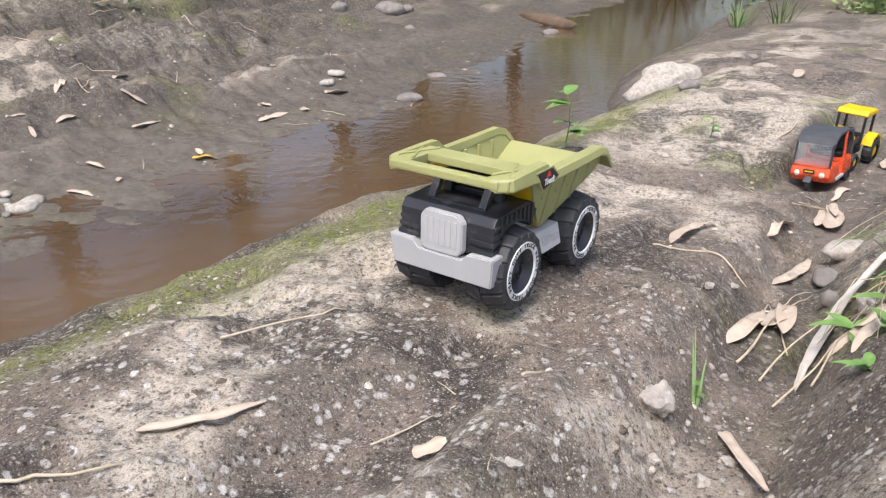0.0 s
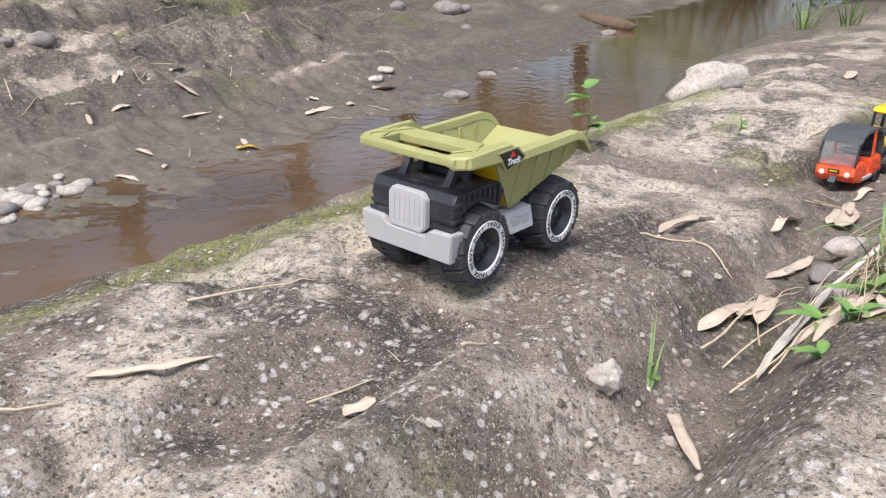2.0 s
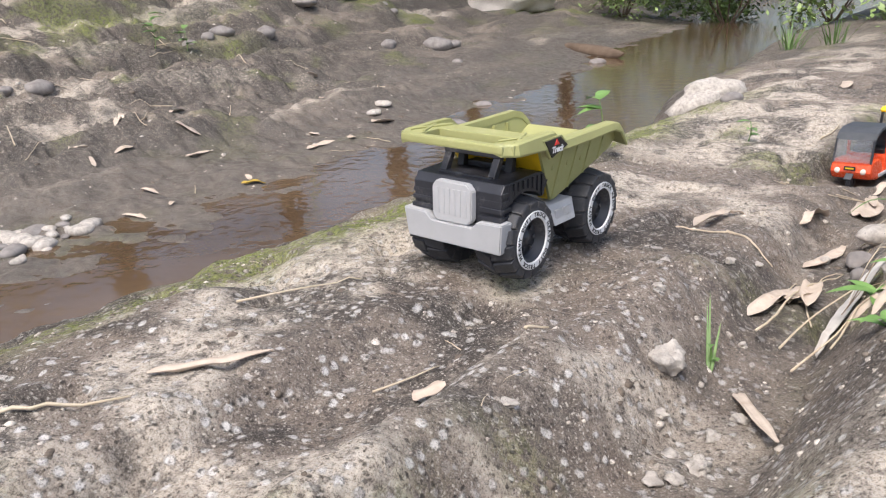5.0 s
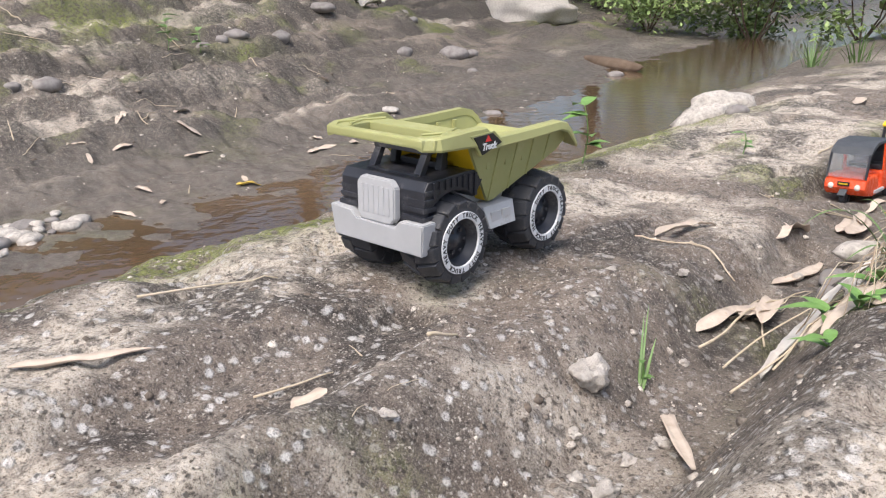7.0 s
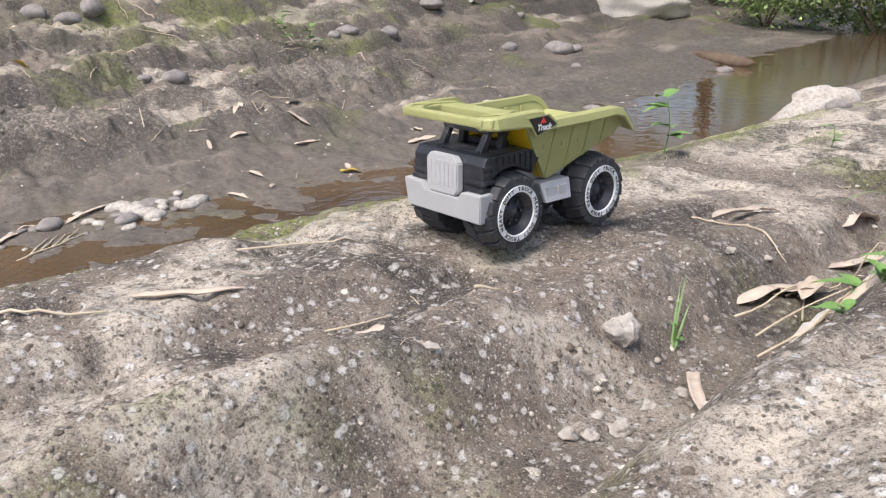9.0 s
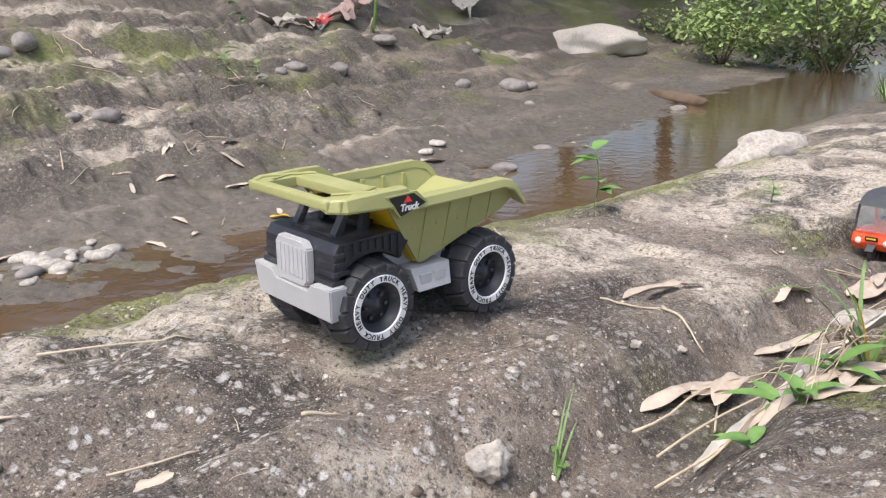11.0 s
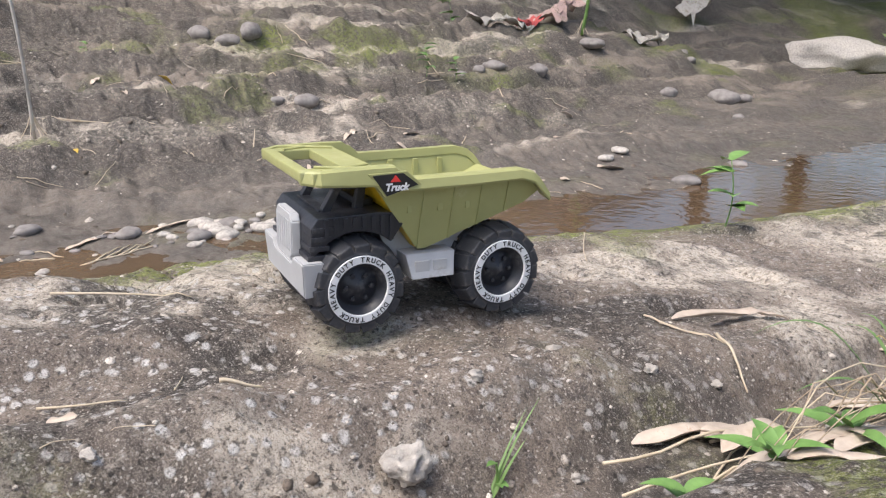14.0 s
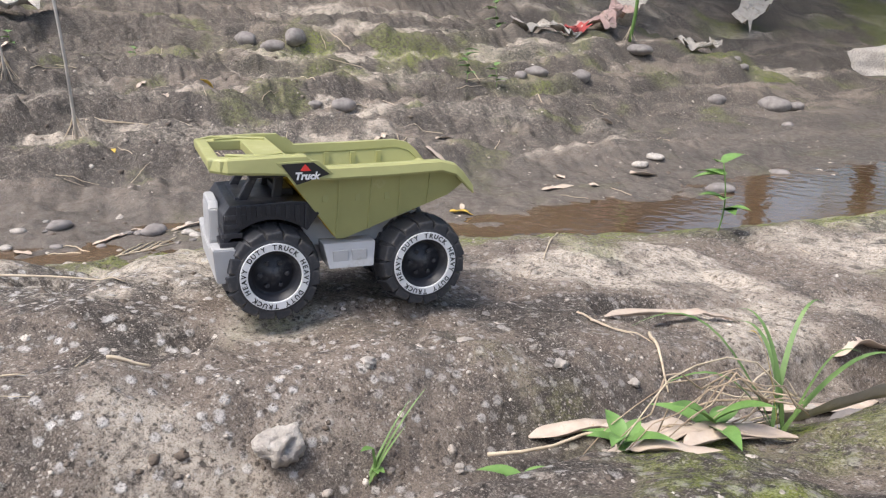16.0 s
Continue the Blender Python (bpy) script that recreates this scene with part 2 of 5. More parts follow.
    col = mix(nt, mult(nt, ramp(nt, dust.outputs[0], 0.46, 0.38), 0.55), col, (0.05, 0.042, 0.035))
    wet = mask("wet")
    col = mix(nt, mult(nt, wet, 0.66), col, mix(nt, ramp(nt, mid.outputs[0], 0.3, 0.7), (0.09, 0.074, 0.06), (0.165, 0.14, 0.115)))
    col = mix(nt, 1.0, col, (0.965, 1.0, 1.06), "MULTIPLY")
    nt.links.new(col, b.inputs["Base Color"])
    r = nt.nodes.new("ShaderNodeMapRange")
    r.inputs["To Min"].default_value, r.inputs["To Max"].default_value = 0.92, 0.42
    nt.links.new(mult(nt, wet, ramp(nt, mid.outputs[0], 0.25, 0.6)), r.inputs["Value"])
    nt.links.new(r.outputs[0], b.inputs["Roughness"])
    h = mix(nt, 0.45, mix(nt, 0.6, mid.outputs[0], patch.outputs[0]), fine.outputs[0])
    h = mix(nt, mult(nt, mult(nt, grain, mask("grit")), 0.4), h, (1.0, 1.0, 1.0))
    h = mix(nt, mult(nt, hole, 0.35), h, (0.0, 0.0, 0.0))
    bump(nt, b, h, 1.0, 0.006)
    return m


def water_material():
    m, nt, b = nodes_of("muddy_stream_water", 0.07, 0, 0.5)
    b.inputs["IOR"].default_value = 1.33
    co = nt.nodes.new("ShaderNodeTexCoord").outputs["Object"]
    n1, n2 = tex(nt, 1.6, 3, 0.5, where=co), tex(nt, 18, 2, 0.5, where=co)
    col = mix(nt, ramp(nt, n1.outputs[0], 0.35, 0.65), (0.08, 0.05, 0.028), (0.12, 0.078, 0.045))
    nt.links.new(col, b.inputs["Base Color"])
    bump(nt, b, n2.outputs[0], 0.2, 0.01)
    return m


def plain(name, dark, light, rough=0.5, scale=40.0, relief=0.15, depth=0.002, spec=0.5, wear=None, wear_from=0.62):
    """A surface of two shades with grain, and scuffs where wear is given."""
    m, nt, b = nodes_of(name, rough, 0, spec)
    co = nt.nodes.new("ShaderNodeTexCoord").outputs["Object"]
    a, f = tex(nt, scale, 5, 0.6, where=co), tex(nt, scale * 9, 4, 0.6, where=co)
    col = mix(nt, ramp(nt, a.outputs[0], 0.3, 0.7), dark, light)
    if wear:
        col = mix(nt, mult(nt, ramp(nt, a.outputs[0], wear_from, wear_from + 0.1), ramp(nt, f.outputs[0], 0.42, 0.6)), col, wear)
    nt.links.new(col, b.inputs["Base Color"])
    r = nt.nodes.new("ShaderNodeMapRange")
    r.inputs["To Min"].default_value, r.inputs["To Max"].default_value = max(0.05, rough - 0.12), min(1, rough + 0.15)
    nt.links.new(f.outputs[0], r.inputs["Value"])
    nt.links.new(r.outputs[0], b.inputs["Roughness"])
    if relief:
        bump(nt, b, f.outputs[0], relief, depth)
    return m


M = dict(
    ground=ground_material(), water=water_material(),
    olive=plain("olive_green_plastic", (0.325, 0.325, 0.135), (0.37, 0.37, 0.155), 0.48, 18, 0.05, 0.001, wear=(0.44, 0.44, 0.24), wear_from=0.6),
    yellow=plain("yellow_plastic", (0.62, 0.40, 0.015), (0.72, 0.48, 0.02), 0.45, 25, 0.03, 0.001),
    grey=plain("grey_plastic", (0.40, 0.40, 0.41), (0.46, 0.46, 0.47), 0.5, 25, 0.06, 0.001, wear=(0.33, 0.31, 0.29)),
    black=plain("dusty_black_plastic", (0.015, 0.016, 0.021), (0.028, 0.029, 0.037), 0.4, 30, 0.1, 0.001, wear=(0.09, 0.088, 0.09), wear_from=0.55),
    tyre=plain("dusty_black_rubber", (0.02, 0.021, 0.026), (0.04, 0.042, 0.05), 0.55, 60, 0.2, 0.001, wear=(0.1, 0.09, 0.08), wear_from=0.56),
    white=plain("white_print", (0.66, 0.67, 0.68), (0.76, 0.76, 0.77), 0.6, 60, 0.05, 0.001),
    ink=plain("black_print", (0.012, 0.012, 0.013), (0.02, 0.02, 0.021), 0.4, 60, 0),
    red=plain("red_print", (0.6, 0.03, 0.03), (0.68, 0.045, 0.04), 0.4, 60, 0),
    straw=plain("dry_bamboo_straw", (0.42, 0.34, 0.23), (0.60, 0.51, 0.39), 0.7, 70, 0.3, 0.001, wear=(0.3, 0.2, 0.11)),
    sheath=plain("dry_pinkish_leaf_sheath", (0.44, 0.345, 0.27), (0.60, 0.51, 0.425), 0.65, 60, 0.35, 0.001, wear=(0.42, 0.28, 0.18)),
    stone=plain("grey_river_stone", (0.17, 0.15, 0.14), (0.30, 0.275, 0.26), 0.85, 30, 0.5, 0.003, wear=(0.14, 0.12, 0.11)),
    pale_stone=plain("pale_crusty_stone", (0.34, 0.30, 0.265), (0.68, 0.63, 0.57), 0.92, 85, 0.8, 0.004, wear=(0.14, 0.13, 0.12), wear_from=0.62),
    orange=plain("orange_red_plastic", (0.70, 0.07, 0.02), (0.78, 0.10, 0.03), 0.25, 30, 0),
    toy_yellow=plain("bright_yellow_plastic", (0.80, 0.50, 0.01), (0.86, 0.58, 0.015), 0.3, 30, 0),
    roof=plain("dull_black_roof", (0.045, 0.05, 0.058), (0.07, 0.075, 0.085), 0.6, 40, 0.2),
    lens=plain("clear_lamp_lens", (0.7, 0.6, 0.5), (0.85, 0.78, 0.7), 0.15, 60, 0),
    dead=plain("dead_brown_grass", (0.26, 0.19, 0.125), (0.50, 0.40, 0.29), 0.75, 90, 0.2, 0.001),
    gravel=plain("pale_gravel", (0.20, 0.175, 0.145), (0.46, 0.42, 0.36), 0.85, 120, 0.4, 0.001, wear=(0.12, 0.11, 0.1)),
    bleached=plain("bleached_dry_leaf", (0.44, 0.40, 0.36), (0.60, 0.57, 0.53), 0.7, 50, 0.3, 0.001, wear=(0.4, 0.33, 0.26)),
    bark=plain("brown_bark", (0.09, 0.06, 0.04), (0.17, 0.12, 0.085), 0.85, 12, 0.6, 0.01),
    rag_pale=plain("muddy_white_cloth", (0.36, 0.32, 0.28), (0.6, 0.57, 0.52), 0.85, 14, 0.3, 0.004, wear=(0.2, 0.16, 0.12), wear_from=0.5),
    rag_pink=plain("dirty_pink_cloth", (0.42, 0.28, 0.25), (0.58, 0.42, 0.38), 0.85, 14, 0.3, 0.004, wear=(0.2, 0.16, 0.12), wear_from=0.5),
    red_rag=plain("faded_red_cloth", (0.42, 0.05, 0.05), (0.52, 0.12, 0.11), 0.8, 14, 0.3, 0.004),
    blue_rag=plain("light_blue_plastic", (0.15, 0.42, 0.55), (0.3, 0.55, 0.65), 0.4, 14, 0.2, 0.004),
    leaf=plain("fresh_green_leaf", (0.10, 0.20, 0.045), (0.19, 0.33, 0.095), 0.5, 60, 0.2, 0.001),
    yellow_blade=plain("yellowing_grass_blade", (0.55, 0.36, 0.04), (0.68, 0.48, 0.08), 0.5, 40, 0.1, 0.001),
    yellow_leaf=plain("yellow_dead_leaf", (0.55, 0.36, 0.05), (0.7, 0.5, 0.1), 0.6, 40, 0.2, 0.001),
    bush_leaf=plain("light_green_leaf", (0.19, 0.28, 0.09), (0.36, 0.46, 0.18), 0.5, 8, 0),
    blade=plain("green_grass_blade", (0.08, 0.15, 0.04), (0.17, 0.27, 0.085), 0.5, 40, 0.1, 0.001),
)


def clear_plastic():
    m, nt, b = nodes_of("clear_plastic", 0.12)
    b.inputs["Transmission Weight"].default_value, b.inputs["IOR"].default_value = 0.9, 1.3
    b.inputs["Base Color"].default_value = (0.8, 0.8, 0.82, 1)
    return m


M["clear"] = clear_plastic()


def gravel_material():
    m, nt, b = nodes_of("mixed_gravel", 0.9, 0, 0.3)
    co = nt.nodes.new("ShaderNodeTexCoord").outputs["Object"]
    pick = nt.nodes.new("ShaderNodeNewGeometry").outputs["Random Per Island"]
    f = tex(nt, 350, 4, 0.7, where=co)
    col = mix(nt, ramp(nt, pick, 0.3, 0.95), (0.15, 0.12, 0.095), (0.64, 0.58, 0.51))
    col = mix(nt, mult(nt, ramp(nt, f.outputs[0], 0.52, 0.4), 0.6), col, (0.08, 0.065, 0.055))
    nt.links.new(col, b.inputs["Base Color"])
    bump(nt, b, f.outputs[0], 0.6, 0.002)
    return m


M["gravel"] = gravel_material()


# ---- mesh tools ----
def mesh_of(name, bm, material, smooth=True):
    me = bpy.data.meshes.new(name)
    bm.normal_update()
    bm.to_mesh(me)
    bm.free()
    me.materials.append(material)
    if smooth:
        me.polygons.foreach_set("use_smooth", np.ones(len(me.polygons), bool))
    return me


def part(name, bm, material, parent, label="", smooth=False):
    ob = new(name, mesh_of(name, bm, material, smooth))
    ob.parent = parent
    return tagged(ob, label)


def thing(name, m, label, category, group="", kind=""):
    ob = new(name)
    ob.empty_display_size = 0.02
    ob.matrix_world = m
    return tagged(ob, label, category, group, kind)


def arrays(name, verts, faces, material, smooth=True):
    me = bpy.data.meshes.new(name)
    me.from_pydata(verts, [], faces)
    me.materials.append(material)
    if smooth:
        me.polygons.foreach_set("use_smooth", np.ones(len(me.polygons), bool))
    me.update()
    return me


# ---- ground, one sheet to the horizon ----
def spaced(lo, hi, step, reach_lo, reach_hi, grow=1.07):
    mid = list(np.arange(lo, hi + step / 2, step))
    w, x = step, hi
    while x < reach_hi:
        w *= grow
        x += w
        mid.append(x)
    w, x = step, lo
    while x > reach_lo:
        w *= grow
        x -= w
        mid.insert(0, x)
    return np.array(mid)


def build_ground():
    ss = spaced(-1.2, 2.8, 0.007, -60, 60, 1.03)
    dd = np.concatenate([spaced(-0.35, 0.80, 0.007, -60, 0.8, 1.06), spaced(0.815, 4.6, 0.016, 0.81, 60, 1.06)])
    S, D = np.meshgrid(ss, dd, indexing="ij")
    Z = height(S, D)
    X, Y = xy(S, D)
    n, k = S.shape
    me = bpy.data.meshes.new("ground")
    me.vertices.add(n * k)
    me.vertices.foreach_set("co", np.stack([X, Y, Z], -1).ravel())
    i = (np.arange(n - 1)[:, None] * k + np.arange(k - 1)[None]).ravel()
    q = np.stack([i, i + 1, i + k + 1, i + k], -1).ravel()
    me.loops.add(len(q))
    me.loops.foreach_set("vertex_index", q)
    me.polygons.add(len(i))
    me.polygons.foreach_set("loop_start", np.arange(len(i)) * 4)
    me.polygons.foreach_set("use_smooth", np.ones(len(i), bool))
    me.update(calc_edges=True)
    # where the rock is dry and pale, mossy, wet, or dark: lichen, rut wall, risers
    warp = 0.08 * vnoise(S * 5, D * 5, 81)
    on_ridge = 1 - sstep(D, edge_in(S) + 0.12, edge_in(S) + 0.4)
    patch = fbm(S * 2.6, D * 4.2, 4, 82)
    ca, cb = rut_a(S), rut_b(S)
    in_a = np.exp(-((D - ca + warp * 0.3) / 0.075) ** 2) * (1 - sstep(S, 0.0, 0.2))
    in_b = np.exp(-((D - cb + 0.0) / 0.06) ** 2) * (1 - 0.6 * sstep(S, 0.8, 1.1))
    front = sstep(S + warp, 0.8, 0.95) * (1 - sstep(D + warp, 0.2, 0.3)) * (1 - sstep(S + warp, 1.2, 1.34)) * sstep(D + warp, -0.5, -0.2)
    middle = sstep(S, 0.3, 0.6) * (1 - sstep(S + warp, 1.0, 1.2)) * sstep(D + warp, 0.2, 0.28)
    left = np.maximum(sstep(S + warp, 1.05, 1.2) * sstep(D + warp, 0.22, 0.32), sstep(S + warp, 1.22, 1.34))
    pale = sstep(patch + 0.92 * front + 0.15 * middle - 0.45 * left + 0.25 * (1 - sstep(S, -0.1, 0.1)) + 0.6 * fbm(S * 9, D * 9, 3, 97), 0.05, 0.5) * on_ridge * (1 - in_a) * (1 - in_b)
    shelf = sstep(D + warp * 0.4, ca + 0.075, ca + 0.12) * (1 - sstep(D + warp, 0.58, 0.74)) * sstep(S, -0.95, -0.5) * (1 - sstep(S, -0.02, 0.14))
    hump = np.exp(-((D - 0.205 + warp * 0.3) / 0.04) ** 2) * sstep(S, -1.0, -0.8) * (1 - sstep(S, -0.55, -0.4))
    pale = np.clip(pale + shelf + 0.8 * hump, 0, 1)
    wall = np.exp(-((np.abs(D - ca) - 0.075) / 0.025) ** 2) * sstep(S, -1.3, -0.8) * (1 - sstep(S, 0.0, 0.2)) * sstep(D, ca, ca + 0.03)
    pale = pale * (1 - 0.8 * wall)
    high = 0.95 * sstep(fbm(S * 1.0 + 0.6 * D, D * 2.6, 5, 84) + 0.75 * np.exp(-((D - 3.3 - 0.1 * S) / 0.3) ** 2) * sstep(S, -0.9, 0.1) + 0.5 * np.exp(-((D - 2.55) / 0.13) ** 2) * np.exp(-((S + 0.1) / 0.55) ** 2), 0.28, 0.45) * sstep(D, 2.1, 2.6)
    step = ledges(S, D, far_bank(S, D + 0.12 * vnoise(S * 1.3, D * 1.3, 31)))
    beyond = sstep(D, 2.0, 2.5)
    # shade under the far ledges, put into the colour of their risers
    riser_shade = beyond * (1 - sstep(step, 0.22, 0.36))
    pale = np.clip(pale + 0.8 * high * sstep(step, 0.3, 0.45), 0, 1) * (1 - 0.8 * (1 - sstep(D, -0.05, 0.05)) * (1 - sstep(S, 0.92, 1.05)))
    moss = sstep(fbm(S * 3.3, D * 5.5, 4, 86), 0.45, 0.9) * 0.45
    rim = np.exp(-((D - edge_in(S) - 0.15 + warp) / 0.09) ** 2) * (1 - sstep(S, 1.3, 1.8)) * sstep(S, -1.4, -0.8)
    right = (1 - sstep(D, cb - 0.05, cb)) * (1 - 0.35 * sstep(S, 0.75, 1.0)) * sstep(vnoise(S * 7, D * 9, 87), -0.2, 0.5)
    upper = np.clip(sstep(fbm(S * 0.9, D * 1.4, 3, 88), 0.3, 0.7) * sstep(D, 3.4, 4.2) + np.exp(-((D - 4.1) / 0.22) ** 2 - ((S + 0.3) / 0.7) ** 2) * sstep(fbm(S * 5, D * 9, 3, 98), -0.4, 0.1), 0, 1)
    moss = np.clip(moss + 0.12 * wall + 0.9 * rim + 0.85 * right * sstep(fbm(S * 9, D * 11, 4, 89), -0.1, 0.3) + 0.8 * upper, 0, 1)
    dark = np.clip(sstep(fbm(S * 7, D * 9, 4, 90), 0.3, 0.55) * (1 - 0.6 * front) + sstep(D, 2.1, 2.4) * 0.9 * sstep(fbm(S * 1.3 + 0.5 * D, D * 4.5, 4, 94) + 0.7 * np.exp(-((D - 2.75) / 0.28) ** 2) * sstep(S, -0.2, 0.5) + 0.25 * fbm(S * 8, D * 14, 3, 99), -0.1, 0.1) + 0.8 * wall + 0.75 * riser_shade + 0.95 * right * sstep(fbm(S * 9, D * 9, 3, 95), -0.2, 0.3), 0, 1)
    wet = 1 - sstep(Z + 0.03 * vnoise(S * 3, D * 3, 92), WATER + 0.04, WATER + 0.17)
    wet = np.clip(wet + 0.8 * in_a * (1 - wall) + 0.5 * in_b, 0, 1)
    grit = np.clip(0.3 + 0.7 * sstep(S, 0.4, 1.2), 0, 1) * on_ridge
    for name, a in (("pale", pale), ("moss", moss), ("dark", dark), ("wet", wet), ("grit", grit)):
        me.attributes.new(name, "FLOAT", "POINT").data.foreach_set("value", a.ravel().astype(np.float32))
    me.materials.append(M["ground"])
    return tagged(new("ground", me), "weathered mudstone ridge, wheel ruts and muddy stream banks", "ground", kind="structure")


def build_water():
    bm = bmesh.new()
    vs = [bm.verts.new((*xy(s, d), WATER)) for s, d in ((-30, 0.6), (3.2, 0.6), (3.2, 6), (-30, 9))]
    bm.faces.new(vs)
    if bm.faces:
        bmesh.ops.recalc_face_normals(bm, faces=bm.faces)
    ob = new("water", mesh_of("water", bm, M["water"], False))
    return tagged(ob, "shallow brown muddy stream water", "stream", kind="structure")


build_ground()
build_water()


# ---- shapes ----
def box(bm, x0, x1, y0, y1, z0, z1, bevel=0.0):
    vs = [bm.verts.new(p) for p in ((x0, y0, z0), (x1, y0, z0), (x1, y1, z0), (x0, y1, z0), (x0, y0, z1), (x1, y0, z1), (x1, y1, z1), (x0, y1, z1))]
    fs = [bm.faces.new([vs[i] for i in q]) for q in ((3, 2, 1, 0), (4, 5, 6, 7), (0, 1, 5, 4), (1, 2, 6, 5), (2, 3, 7, 6), (3, 0, 4, 7))]
    if bevel:
        es = list({e for f in fs for e in f.edges})
        bmesh.ops.bevel(bm, geom=es, offset=bevel, segments=2, affect="EDGES", profile=0.6)
    return bm


def boxed(*sizes, bevel=0.0008):
    return box(bmesh.new(), *sizes, bevel=bevel)


def prism(bm, outline, y0, y1, bevel=0.0, taper=None):
    """A plate or block: an outline in x, z drawn across from y0 to y1."""
    a = [bm.verts.new((x, y0 if taper is None else taper(y0, z), z)) for x, z in outline]
    b = [bm.verts.new((x, y1 if taper is None else taper(y1, z), z)) for x, z in outline]
    n = len(outline)
    fs = [bm.faces.new(a), bm.faces.new(b[::-1])]
    fs += [bm.faces.new((a[i], b[i], b[(i + 1) % n], a[(i + 1) % n])) for i in range(n)]
    bmesh.ops.recalc_face_normals(bm, faces=fs)
    if bevel:
        bmesh.ops.bevel(bm, geom=list({e for f in fs for e in f.edges}), offset=bevel, segments=2, affect="EDGES", profile=0.6)
    return bm


def lathe(bm, profile, n=40, axis="y"):
    """Rings of (along, radius) about the y axis."""
    rings = []
    for a, r in profile:
        rings.append([bm.verts.new((r * math.cos(2 * math.pi * k / n), a, r * math.sin(2 * math.pi * k / n))) for k in range(n)])
    for p, q in zip(rings, rings[1:]):
        for k in range(n):
            bm.faces.new((p[k], p[(k + 1) % n], q[(k + 1) % n], q[k]))
    bmesh.ops.recalc_face_normals(bm, faces=bm.faces)
    return bm


def tube(bm, pts, r0, r1=None, n=6):
    """A round rod along points, tapering from r0 to r1."""
    pts = [Vector(p) for p in pts]
    r1 = r0 if r1 is None else r1
    rings = []
    for i, p in enumerate(pts):
        t = (pts[min(i + 1, len(pts) - 1)] - pts[max(i - 1, 0)]).normalized()
        u = t.cross(Vector((0.3, 0.2, 1)) if abs(t.z) < 0.95 else Vector((1, 0, 0))).normalized()
        v = t.cross(u)
        r = r0 + (r1 - r0) * i / (len(pts) - 1)
        rings.append([bm.verts.new(p + r * (math.cos(2 * math.pi * k / n) * u + math.sin(2 * math.pi * k / n) * v)) for k in range(n)])
    for a, b in zip(rings, rings[1:]):
        for k in range(n):
            bm.faces.new((a[k], a[(k + 1) % n], b[(k + 1) % n], b[k]))
    bm.faces.new(rings[0][::-1])
    bm.faces.new(rings[-1])
    return bm


def letter_mesh(text, size, material, lean=0.0, bold=0.0):
    """One flat piece of writing as a mesh, centred, in the x, z plane, facing -y."""
    cu = bpy.data.curves.new("writing", "FONT")
    cu.body, cu.size, cu.extrude, cu.shear = text, size, 0.0002, lean
    cu.align_x, cu.align_y = "CENTER", "CENTER"
    cu.resolution_u, cu.offset = 3, bold
    ob = bpy.data.objects.new("writing", cu)
    me = bpy.data.meshes.new_from_object(ob)
    bpy.data.objects.remove(ob)
    me.transform(Matrix.Rotation(radians(90), 4, "X"))
    me.materials.clear()
    me.materials.append(material)
    return me


def joined(name, pieces, material):
    """One mesh from (mesh, matrix) pairs."""
    bm = bmesh.new()
    for me, m in pieces:
        c = me.copy()
        c.transform(m)
        bm.from_mesh(c)
        bpy.data.meshes.remove(c)
    me = bpy.data.meshes.new(name)
    bm.to_mesh(me)
    bm.free()
    me.materials.append(material)
    return me


# ---- the dump truck: x ahead, y to its left, z up ----
def tread_lug(half):
    """One block of the tread, from the tyre's middle over its shoulder."""
    b = box(bmesh.new(), -0.0062, 0.0062, 0.0004 * half, 0.0218 * half, 0.030, 0.0392, 0.0011)
    for v in b.verts:
        v.co.z -= 28 * max(0, abs(v.co.y) - 0.009) ** 2
        v.co.x += 0.18 * abs(v.co.y)
    bmesh.ops.recalc_face_normals(b, faces=b.faces)
    return mesh_of("tread_lug", b, M["tyre"], False)


LUGS = {half: tread_lug(half) for half in (-1, 1)}


